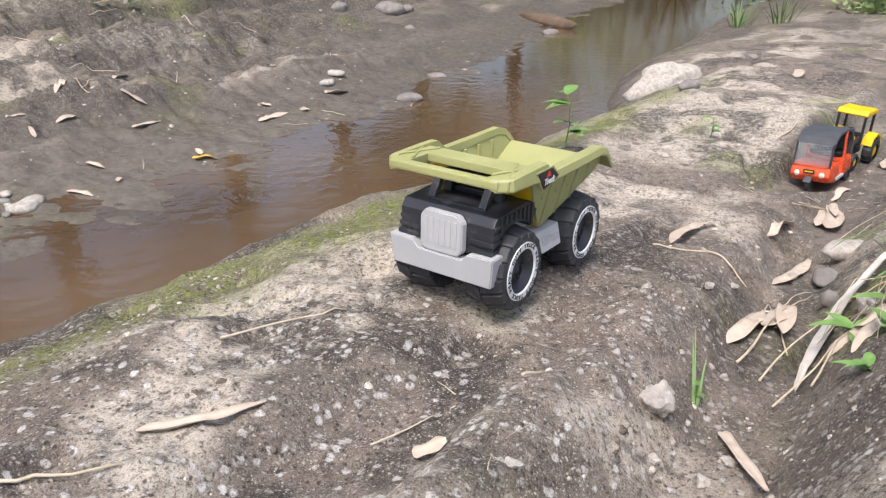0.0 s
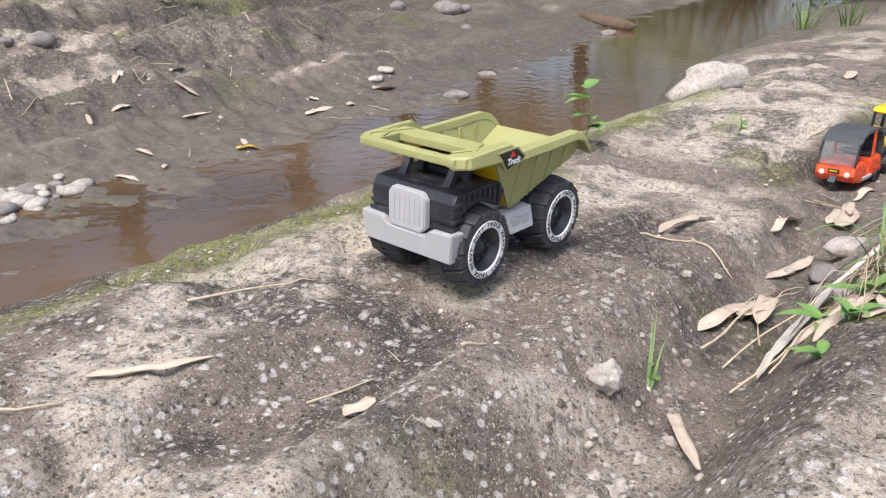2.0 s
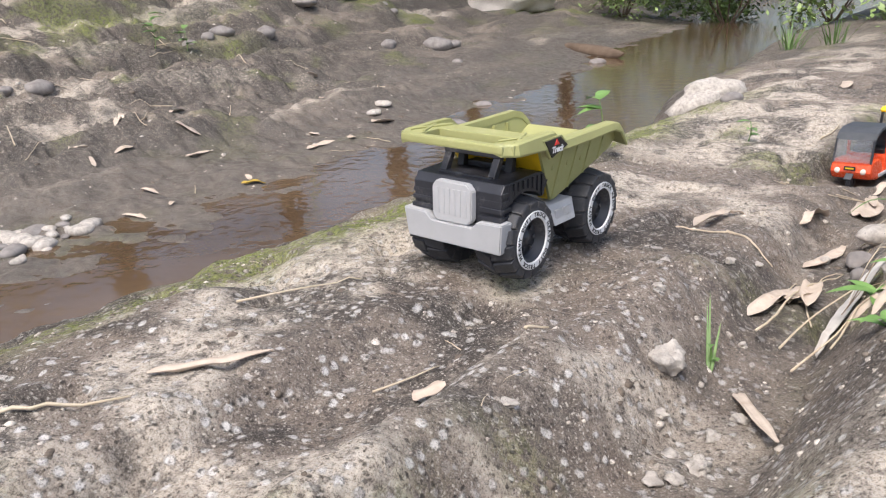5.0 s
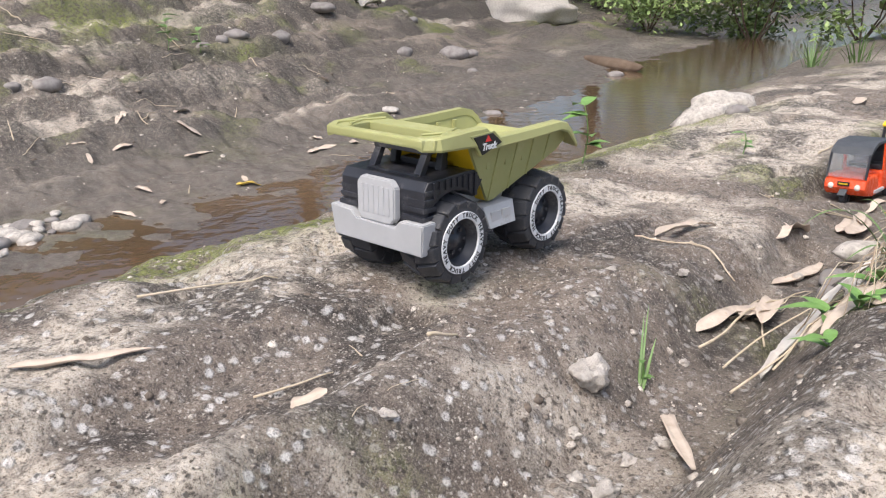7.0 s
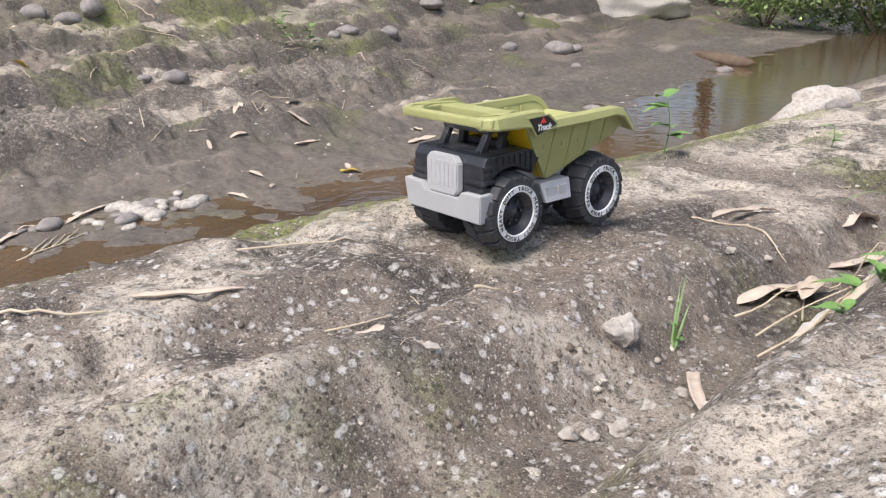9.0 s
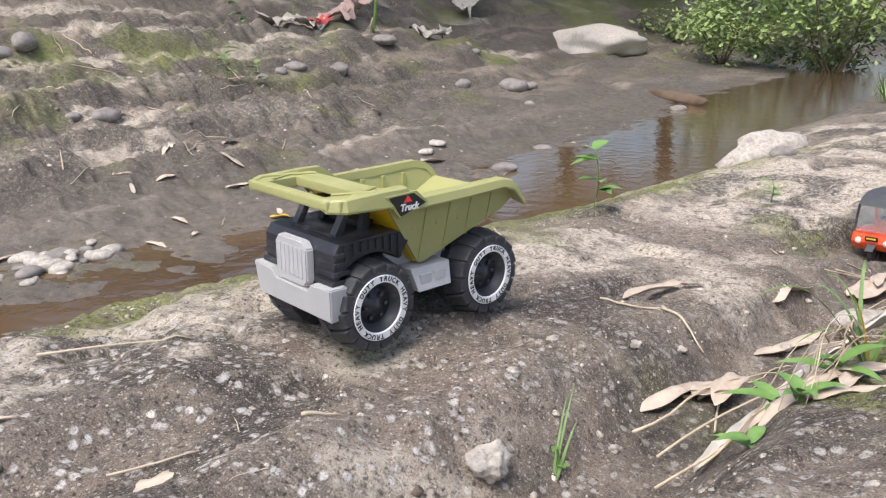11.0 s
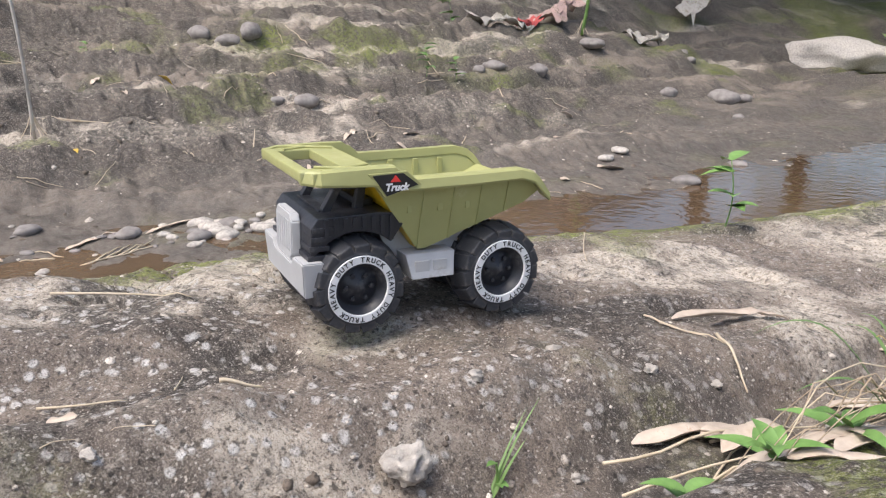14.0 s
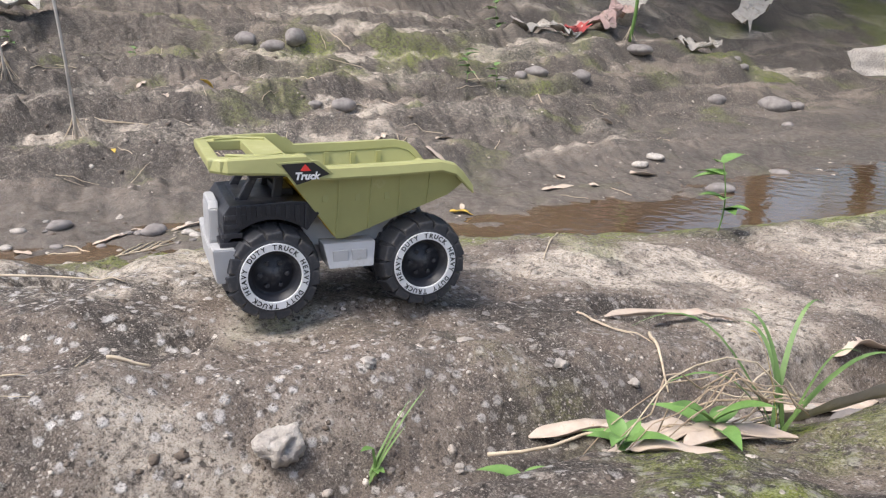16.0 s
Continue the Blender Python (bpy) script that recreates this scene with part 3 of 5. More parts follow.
def truck_wheel(truck, x, side):
    wheel = new("wheel")
    wheel.parent = truck
    wheel.location = (x, side * 0.044, 0.033)
    wheel.scale = (1.14, 1.06, 1.14)
    wheel.rotation_euler = (0, 0, 0 if side < 0 else math.pi)
    bm = lathe(bmesh.new(), [(0.020, 0.0205), (0.0215, 0.030), (0.018, 0.0338), (0.010, 0.0362), (0, 0.0368), (-0.010, 0.0362), (-0.018, 0.0338), (-0.0215, 0.030), (-0.0225, 0.0275), (-0.0225, 0.0215), (-0.020, 0.0205)], 48)
    tyre = part("tyre", bm, M["tyre"], wheel, "dusty black rubber tyre with chunky tread", True)
    for half in (-1, 1):
        for k in range(15):
            lug = new("tread_lug", LUGS[half])
            lug.parent = wheel
            lug.rotation_euler = (0, 2 * math.pi * (k + 0.25 * half) / 15, 0)
    ring = part("white_ring", lathe(bmesh.new(), [(-0.0222, 0.0274), (-0.0233, 0.0270), (-0.0233, 0.0212), (-0.0215, 0.0208)], 48), M["white"], tyre, "white lettered tyre ring")
    words = "TRUCK HEAVY DUTY "
    pieces = []
    total = words * 2
    for k, ch in enumerate(total):
        if ch != " ":
            a = 2 * math.pi * k / len(total)
            pieces.append((letter_mesh(ch, 0.0054, M["ink"], 0.0, 0.00012), Matrix.Rotation(a, 4, "Y") @ Matrix.Translation((0, -0.0235, 0.0241))))
    w = new("lettering", joined("lettering", pieces, M["ink"]))
    w.parent = tyre
    tagged(w, "black TRUCK HEAVY DUTY lettering")
    bm = lathe(bmesh.new(), [(-0.0225, 0.0212), (-0.0205, 0.0205), (-0.0195, 0.0185), (-0.012, 0.0175), (-0.011, 0.0155), (-0.0135, 0.0145), (-0.0135, 0.0065), (-0.015, 0.006), (-0.0155, 0.0001)], 40)
    lathe(bm, [(0.0195, 0.0001), (0.0195, 0.024)], 40)
    rim = part("rim", bm, M["black"], wheel, "black spoked plastic rim", True)
    for k in range(6):
        a = 2 * math.pi * k / 6
        c = Vector((0.0105 * math.cos(a), 0, 0.0105 * math.sin(a)))
        b = lathe(bmesh.new(), [(-0.0120, 0.0021), (-0.0156, 0.0019), (-0.0160, 0.0001)], 10)
        bmesh.ops.translate(b, verts=b.verts, vec=c)
        part("bolt", b, M["black"], rim)
    return wheel


def dump_truck(m):
    truck = thing("toy_dump_truck", m, "olive green plastic toy dump truck on weathered rock", "toy truck")
    # chassis
    bm = boxed(-0.088, 0.10, -0.024, 0.024, 0.03, 0.064, bevel=0.002)
    prism(bm, [(-0.03, 0.05), (0.03, 0.05), (0.045, 0.078), (-0.075, 0.078)], -0.034, 0.034, 0.001)
    chassis = part("chassis", bm, M["grey"], truck, "grey plastic chassis")
    for x in (-0.0715, 0.0705):
        b = lathe(bmesh.new(), [(-0.04, 0.0001), (-0.04, 0.004), (0.04, 0.004), (0.04, 0.0001)], 12)
        bmesh.ops.translate(b, verts=b.verts, vec=(x, 0, 0.033))
        part("axle", b, M["black"], chassis)
    for side in (-1, 1):
        b = bmesh.new()
        prism(b, [(-0.022, 0.034), (0.020, 0.034), (0.024, 0.056), (-0.026, 0.056)], side * 0.030, side * 0.057, 0.001, lambda y, z: y + (0.05 - z) * 0.35 * (1 if y > 0 else -1) if abs(y) > 0.04 else y)
        step = part("side_step", b, M["grey"], chassis, "grey side step")
        part("tread_plate", boxed(-0.016, -0.002, side * 0.0575, side * 0.0605, 0.040, 0.050, bevel=0.0005), M["grey"], step)
        part("tread_plate", boxed(0.002, 0.016, side * 0.0575, side * 0.0605, 0.040, 0.050, bevel=0.0005), M["grey"], step)
    # hood over the front wheels, with arches cut out
    arch = [(0.0705 + 0.0475 * math.cos(a), 0.035 + 0.0475 * math.sin(a)) for a in np.linspace(radians(32), radians(132), 12)]
    outline = [(0.112, 0.056), (0.112, 0.088), (0.106, 0.0965), (0.05, 0.0985), (0.034, 0.0965), (0.027, 0.086)] + arch[::-1]
    hood = part("hood", prism(bmesh.new(), outline, -0.056, 0.056, 0.001), M["black"], truck, "dusty black hood with ribbed wheel arches")
    for side in (-1, 1):
        for k in range(4):
            z = 0.060 + 0.008 * k
            part("louvre", boxed(0.098 - 0.002 * k, 0.1155 - 0.0016 * k, side * 0.030, side * 0.0572, z, z + 0.0045, bevel=0.0006), M["black"], hood)
        for k in range(2, 10):
            x = 0.02 + 0.0085 * k
            zz = 0.036 + math.sqrt(max(0, 0.0475 ** 2 - (x - 0.0705) ** 2)) + 0.003 if abs(x - 0.0705) < 0.046 else 0.058
            part("rib", boxed(x, x + 0.004, side * 0.0555, side * 0.0578, max(zz, 0.058), 0.0955, bevel=0.0006), M["black"], hood)
    # cab frame
    cab = part("cab", boxed(0.036, 0.086, -0.036, 0.036, 0.116, 0.1215, bevel=0.0012), M["black"], truck, "open black cab frame")
    for side in (-1, 1):
        for x0, x1 in ((0.094, 0.080), (0.062, 0.058), (0.034, 0.038)):
            b = bmesh.new()
            y = side * 0.031
            prism(b, [(x0 - 0.0045, 0.093), (x0 + 0.0045, 0.093), (x1 + 0.0035, 0.119), (x1 - 0.0035, 0.119)], y - 0.0042, y + 0.0042, 0.0008)
            part("pillar", b, M["black"], cab)
    part("sill", boxed(0.088, 0.098, -0.034, 0.034, 0.0935, 0.099, bevel=0.001), M["black"], cab)
    part("seat", boxed(0.044, 0.060, -0.026, 0.026, 0.0945, 0.104, bevel=0.002), M["black"], cab)
    # grille and bumper
    g = bmesh.new()
    out = [(-0.020, 0.052), (0.020, 0.052), (0.026, 0.058), (0.026, 0.088), (0.020, 0.095), (-0.020, 0.095), (-0.026, 0.088), (-0.026, 0.058)]
    a = [g.verts.new((0.112, y, z)) for y, z in out]
    c = [g.verts.new((0.1205, y * 0.97, z)) for y, z in out]
    g.faces.new(a), g.faces.new(c[::-1])
    for i in range(8):
        g.faces.new((a[i], c[i], c[(i + 1) % 8], a[(i + 1) % 8]))
    bmesh.ops.recalc_face_normals(g, faces=g.faces)
    bmesh.ops.bevel(g, geom=list(g.edges), offset=0.0012, segments=2, affect="EDGES")
    grille = part("grille", g, M["grey"], truck, "grey ribbed grille")
    for k in range(6):
        y = -0.0175 + 0.007 * k
        part("rib", boxed(0.1195, 0.1214, y - 0.0018, y + 0.0018, 0.060, 0.088, bevel=0.0008), M["grey"], grille)
    bm = bmesh.new()
    edge = [(-0.060, 0.028), (0.060, 0.028), (0.0635, 0.060), (0.033, 0.059), (0.0265, 0.0515), (-0.0265, 0.0515), (-0.033, 0.059), (-0.0635, 0.060)]
    back, front = [bm.verts.new((0.103, y, z)) for y, z in edge], [bm.verts.new((0.1225 - 0.08 * (0.06 - z), y, z)) for y, z in edge]
    bm.faces.new(back), bm.faces.new(front[::-1])
    for i in range(8):
        bm.faces.new((back[i], front[i], front[(i + 1) % 8], back[(i + 1) % 8]))
    bmesh.ops.recalc_face_normals(bm, faces=bm.faces)
    bmesh.ops.bevel(bm, geom=list(bm.edges), offset=0.0012, segments=2, affect="EDGES")
    part("bumper", bm, M["grey"], truck, "wide grey bumper")
    part("underbody", boxed(0.085, 0.106, -0.04, 0.04, 0.028, 0.055), M["black"], truck)
    # tipping bed
    bed = new("bed")
    bed.parent = truck
    bed.location = (-0.002, 0, -0.004)
    tagged(bed, "olive green tipping bed with yellow underside")

    def wall_y(z):
        return 0.049 + (z - 0.062) * 0.24
    for side in (-1, 1):
        b = bmesh.new()
        pts = [(0.062, 0.130), (0.012, 0.063), (0.004, 0.063), (-0.094, 0.101), (-0.109, 0.113), (-0.098, 0.127), (-0.085, 0.132), (0.03, 0.129)]
        o = [b.verts.new((x, side * wall_y(z), z)) for x, z in pts]
        i = [b.verts.new((x, side * (wall_y(z) - 0.003), z)) for x, z in pts]
        b.faces.new(o), b.faces.new(i[::-1])
        for k in range(len(pts)):
            b.faces.new((o[k], i[k], i[(k + 1) % 8], o[(k + 1) % 8]))
        bmesh.ops.recalc_face_normals(b, faces=b.faces)
        sp = part("side_panel", b, M["olive"], bed)
        for x in (0.012, -0.018, -0.046, -0.074):
            zb = 0.063 + max(0, 0.004 - x) * 0.39 + (0.001 if x > 0 else 0)
            r = bmesh.new()
            for z0, z1 in ((zb, 0.126),):
                q = [r.verts.new((x + dx, side * (wall_y(z) + dy), z)) for z in (z0, z1) for dx, dy in ((-0.001, 0), (0.001, 0), (0.001, 0.0014), (-0.001, 0.0014))]
                for f in ((0, 1, 5, 4), (1, 2, 6, 5), (2, 3, 7, 6), (3, 0, 4, 7), (4, 5, 6, 7), (3, 2, 1, 0)):
                    r.faces.new([q[j] for j in f])
            bmesh.ops.recalc_face_normals(r, faces=r.faces)
            part("rib", r, M["olive"], sp)
            q0 = 0.116
            part("inner_rib", boxed(x + 0.010, x + 0.015, side * (wall_y(q0) - 0.0055), side * (wall_y(q0) - 0.0022), max(zb + 0.012, 0.1), 0.126, bevel=0.0004), M["olive"], sp)
        # rim: high beside the cab, stepping down, curling down at the tail
        b = bmesh.new()
        prof = [(0.124, 0.132, 0.143), (0.110, 0.131, 0.144), (0.066, 0.129, 0.1455), (0.044, 0.125, 0.1455), (0.028, 0.123, 0.134), (-0.03, 0.124, 0.135), (-0.082, 0.126, 0.1365), (-0.096, 0.122, 0.133), (-0.104, 0.114, 0.126), (-0.114, 0.104, 0.113)]
        rings = []
        for x, z0, z1 in prof:
            inner, out = wall_y(min(z0, 0.13)) - 0.0035, -0.011 if x > 0.12 else 0
            rings.append([b.verts.new((x, side * y, z)) for y, z in ((inner + out, z0 + 0.003), (0.0735 + out, z0), (0.0745 + out, z0 + 0.002), (0.0725 + out, z1 - 0.0015), (0.070 + out, z1), (inner + out + 0.001, z1))])
        for p, q in zip(rings, rings[1:]):
            for k in range(6):
                b.faces.new((p[k], p[(k + 1) % 6], q[(k + 1) % 6], q[k]))
        b.faces.new(rings[0]), b.faces.new(rings[-1][::-1])
        bmesh.ops.recalc_face_normals(b, faces=b.faces)
        part("rim_rail", b, M["olive"], bed)
        # sticker with a red triangle and a word, on a flap of the rim
        part("flap", prism(bmesh.new(), [(0.070, 0.140), (0.034, 0.141), (0.020, 0.129), (0.054, 0.1185)], side * 0.0705, side * 0.0739, 0.0006), M["olive"], bed)
        b = bmesh.new()
        prism(b, [(0.066, 0.1385), (0.038, 0.1395), (0.024, 0.129), (0.053, 0.1205)], side * 0.0738, side * 0.0752, 0)
        st = part("sticker", b, M["ink"], bed, "black sticker with red triangle and the word Truck")
        b = bmesh.new()
        prism(b, [(0.050, 0.1325), (0.0405, 0.1325), (0.0455, 0.1385)], side * 0.0751, side * 0.0756, 0)
        part("triangle", b, M["red"], st, "red triangle")
        w = new("word", letter_mesh("Truck", 0.0088, M["white"], 0.25, 0.00035))
        w.parent = st
        w.matrix_basis = Matrix.Translation((0.0445, side * 0.0757, 0.1278)) @ Matrix.Rotation(0 if side < 0 else math.pi, 4, "Z")
        tagged(w, "white word Truck")
    # canopy over the cab, with a slot to hold it by
    b = boxed(0.114, 0.125, -0.064, 0.064, 0.134, 0.143, bevel=0.002)
    box(b, 0.056, 0.083, -0.068, 0.068, 0.134, 0.1425, 0.001)
    box(b, 0.081, 0.116, -0.071, -0.046, 0.133, 0.1425, 0.001)
    box(b, 0.081, 0.116, 0.046, 0.071, 0.133, 0.1425, 0.001)
    part("canopy", b, M["olive"], bed, "olive canopy plate with hand slot")
    for side in (-1, 1):
        for turn in (1, -1):
            part("canopy_ridge", tube(bmesh.new(), [(0.060, side * 0.057 - 0.010 * turn, 0.1432), (0.108, side * 0.057 + 0.010 * turn, 0.1432)], 0.0016, 0.0016, 5), M["olive"], bed)

    def sloped(name, pts, half, mat, label=""):
        b = bmesh.new()
        prism(b, pts, -half, half, 0.0004, lambda y, z: (1 if y > 0 else -1) * (wall_y(z) - 0.0035))
        return part(name, b, mat, bed, label)
    sloped("front_wall", [(0.060, 0.132), (0.011, 0.067), (0.009, 0.069), (0.056, 0.134)], 0.05, M["olive"])
    sloped("front_underside", [(0.0625, 0.131), (0.013, 0.0635), (0.0115, 0.066), (0.0603, 0.1325)], 0.05, M["yellow"], "yellow underside of the bed")
    sloped("bed_floor", [(0.011, 0.067), (0.004, 0.067), (-0.107, 0.114), (-0.107, 0.117), (0.003, 0.070), (0.009, 0.070)], 0.05, M["olive"])
    sloped("floor_underside", [(0.011, 0.0635), (0.004, 0.0635), (-0.108, 0.111), (-0.108, 0.1135), (0.004, 0.0665), (0.011, 0.0665)], 0.05, M["yellow"], "yellow underside of the bed")
    for x in (-0.0715, 0.0705):
        for side in (-1, 1):
            truck_wheel(truck, x, side)
    return truck


def resting(s, d, half_s, half_d, sink=0.002, turn=0.0):
    """The pose of a thing with four wheels on the ground at s, d, heading along +s."""
    f, r = (at(s + half_s, d - half_d), at(s + half_s, d + half_d)), (at(s - half_s, d - half_d), at(s - half_s, d + half_d))
    ahead = ((f[0] + f[1]) / 2 - (r[0] + r[1]) / 2).normalized()
    left = ((f[0] + r[0]) / 2 - (f[1] + r[1]) / 2).normalized()
    up = ahead.cross(left).normalized()
    left = up.cross(ahead)
    c = sum((*f, *r), Vector()) / 4
    m = Matrix((ahead, left, up)).transposed().to_4x4()
    m.translation = c - up * sink
    return m @ pose(0, 0, 0, 0, 0, turn)


TRUCK_X, TRUCK_Y = xy(0.85, 0.395)
dump_truck(pose(TRUCK_X, TRUCK_Y, 0.523, -0.8, -1.2, HEADING))


# ---- the toy three-wheeler and the toy tractor behind it ----
def small_wheel(parent, x, y, r, w, name="wheel", rim_mat=None):
    wheel = new(name)
    wheel.parent = parent
    wheel.location = (x, y, r)
    bm = lathe(bmesh.new(), [(w / 2, r * 0.55), (w / 2, r * 0.85), (w * 0.3, r * 0.97), (0, r), (-w * 0.3, r * 0.97), (-w / 2, r * 0.85), (-w / 2, r * 0.55)], 24)
    for k in range(14):
        a = 2 * math.pi * k / 14
        b = box(bmesh.new(), -r * 0.06, r * 0.06, -w * 0.45, w * 0.45, r * 0.92, r * 1.03)
        me = bpy.data.meshes.new("lug")
        b.to_mesh(me)
        b.free()
        me.transform(Matrix.Rotation(a, 4, "Y"))
        bm.from_mesh(me)
        bpy.data.meshes.remove(me)
    part("tyre", bm, M["tyre"], wheel)
    part("rim", lathe(bmesh.new(), [(w * 0.45, 0.0001), (w * 0.45, r * 0.3), (w * 0.3, r * 0.56), (-w * 0.3, r * 0.56), (-w * 0.45, r * 0.3), (-w * 0.45, 0.0001)], 20), rim_mat or M["black"], wheel)
    return wheel


def three_wheeler(m):
    t = thing("toy_auto_rickshaw", m, "orange-red toy auto rickshaw with black roof in the rut", "toy rickshaw")
    side = [(0.030, 0.014), (0.062, 0.020), (0.070, 0.034), (0.064, 0.048), (0.052, 0.056), (0.012, 0.054), (0.006, 0.030), (-0.004, 0.030), (-0.006, 0.056), (-0.055, 0.056), (-0.062, 0.020)]
    part("body", prism(bmesh.new(), side, -0.038, 0.038, 0.006), M["orange"], t, "glossy orange-red body")
    roof = [(0.050, 0.093), (0.040, 0.106), (0.020, 0.114), (-0.030, 0.114), (-0.052, 0.106), (-0.060, 0.085), (-0.062, 0.055), (-0.056, 0.055), (-0.054, 0.083), (-0.046, 0.1), (-0.028, 0.108), (0.018, 0.108), (0.036, 0.1), (0.046, 0.092)]
    part("roof", prism(bmesh.new(), roof, -0.037, 0.037, 0.001), M["roof"], t, "dull black folding roof")
    for s in (-1, 1):
        part("pillar", prism(bmesh.new(), [(0.060, 0.050), (0.064, 0.052), (0.050, 0.096), (0.045, 0.096)], s * 0.033, s * 0.0365, 0.0005), M["black"], t)
        part("rear_pillar", boxed(-0.018, -0.010, s * 0.034, s * 0.0375, 0.054, 0.110), M["orange"], t)
        part("headlight", disc_light(0.066, s * 0.024, 0.036, 0.006), M["lens"], t, "round clear headlight")
        small_wheel(t, -0.042, s * 0.034, 0.014, 0.010)
        part("sill", boxed(-0.01, 0.03, s * 0.036, s * 0.041, 0.020, 0.026), M["grey"], t)
    part("windscreen", prism(bmesh.new(), [(0.0625, 0.052), (0.0645, 0.0525), (0.0505, 0.094), (0.0485, 0.094)], -0.032, 0.032), M["clear"], t, "clear scuffed windscreen")
    part("seat", boxed(-0.045, -0.012, -0.03, 0.03, 0.056, 0.066, bevel=0.002), M["black"], t)
    plate = part("number_plate", boxed(0.0695, 0.0715, -0.011, 0.011, 0.038, 0.046), M["ink"], t, "black plate with yellow bars")
    part("bar", boxed(0.0716, 0.0722, -0.008, 0.008, 0.0405, 0.0435, bevel=0.0003), M["yellow"], plate)
    small_wheel(t, 0.062, 0, 0.014, 0.009, "front_wheel")
    part("mudguard", prism(bmesh.new(), [(0.048, 0.026), (0.055, 0.032), (0.068, 0.032), (0.080, 0.022), (0.078, 0.020), (0.067, 0.0285), (0.056, 0.0285), (0.05, 0.024)], -0.007, 0.007, 0.0005), M["roof"], t)
    return t


def disc_light(x, y, z, r):
    b = lathe(bmesh.new(), [(0, r), (0.003, r * 0.9), (0.0045, r * 0.5), (0.005, 0.0002)], 16)
    bmesh.ops.rotate(b, verts=b.verts, cent=(0, 0, 0), matrix=Matrix.Rotation(radians(-90), 3, "Z"))
    bmesh.ops.translate(b, verts=b.verts, vec=(x, y, z))
    return b


def toy_tractor(m):
    t = thing("toy_tractor", m, "yellow and black toy tractor with front loader arms in the rut", "toy tractor")
    part("chassis", boxed(-0.05, 0.07, -0.014, 0.014, 0.018, 0.040, bevel=0.002), M["black"], t)
    part("hood", prism(bmesh.new(), [(0.010, 0.038), (0.072, 0.034), (0.074, 0.052), (0.060, 0.062), (0.010, 0.066)], -0.017, 0.017, 0.003), M["toy_yellow"], t, "yellow bonnet")
    part("roof", prism(bmesh.new(), [(-0.046, 0.112), (0.016, 0.112), (0.020, 0.116), (0.012, 0.124), (-0.042, 0.124), (-0.05, 0.117)], -0.033, 0.033, 0.003), M["toy_yellow"], t, "bright yellow cab roof")
    for s in (-1, 1):
        for x0, x1 in ((0.012, 0.012), (-0.040, -0.040)):
            part("pillar", prism(bmesh.new(), [(x0 - 0.002, 0.045), (x0 + 0.003, 0.045), (x1 + 0.003, 0.114), (x1 - 0.002, 0.114)], s * 0.026, s * 0.031, 0.0005), M["black"], t)
        part("mudguard", prism(bmesh.new(), [(-0.068, 0.044), (-0.058, 0.064), (-0.036, 0.072), (-0.014, 0.064), (-0.006, 0.046), (-0.010, 0.044), (-0.018, 0.060), (-0.036, 0.067), (-0.055, 0.06), (-0.064, 0.044)], s * 0.026, s * 0.048, 0.0008), M["toy_yellow"], t, "yellow mudguard")
        small_wheel(t, -0.036, s * 0.040, 0.030, 0.020, "rear_wheel", M["toy_yellow"])
        small_wheel(t, 0.052, s * 0.034, 0.019, 0.014, "front_wheel", M["toy_yellow"])
        part("loader_arm", prism(bmesh.new(), [(0.0, 0.062), (0.006, 0.068), (0.066, 0.040), (0.098, 0.022), (0.094, 0.016), (0.062, 0.034)], s * 0.019, s * 0.024, 0.0006), M["black"], t)
    part("seat", boxed(-0.035, -0.012, -0.014, 0.014, 0.044, 0.066, bevel=0.003), M["black"], t)
    part("steering_wheel", lathe(bmesh.new(), [(0.078, 0.008), (0.080, 0.009), (0.080, 0.007)], 16), M["black"], t).rotation_euler = (radians(90), 0, 0)
    part("bucket", prism(bmesh.new(), [(0.088, 0.010), (0.120, 0.008), (0.122, 0.011), (0.094, 0.014), (0.092, 0.038), (0.098, 0.046), (0.094, 0.047), (0.088, 0.040)], -0.036, 0.036, 0.0008), M["black"], t, "black loader bucket")
    return t


three_wheeler(resting(-0.15, 0.238, 0.05, 0.025, 0.0, -8))
toy_tractor(resting(-0.39, 0.236, 0.045, 0.025, 0.0, -10))


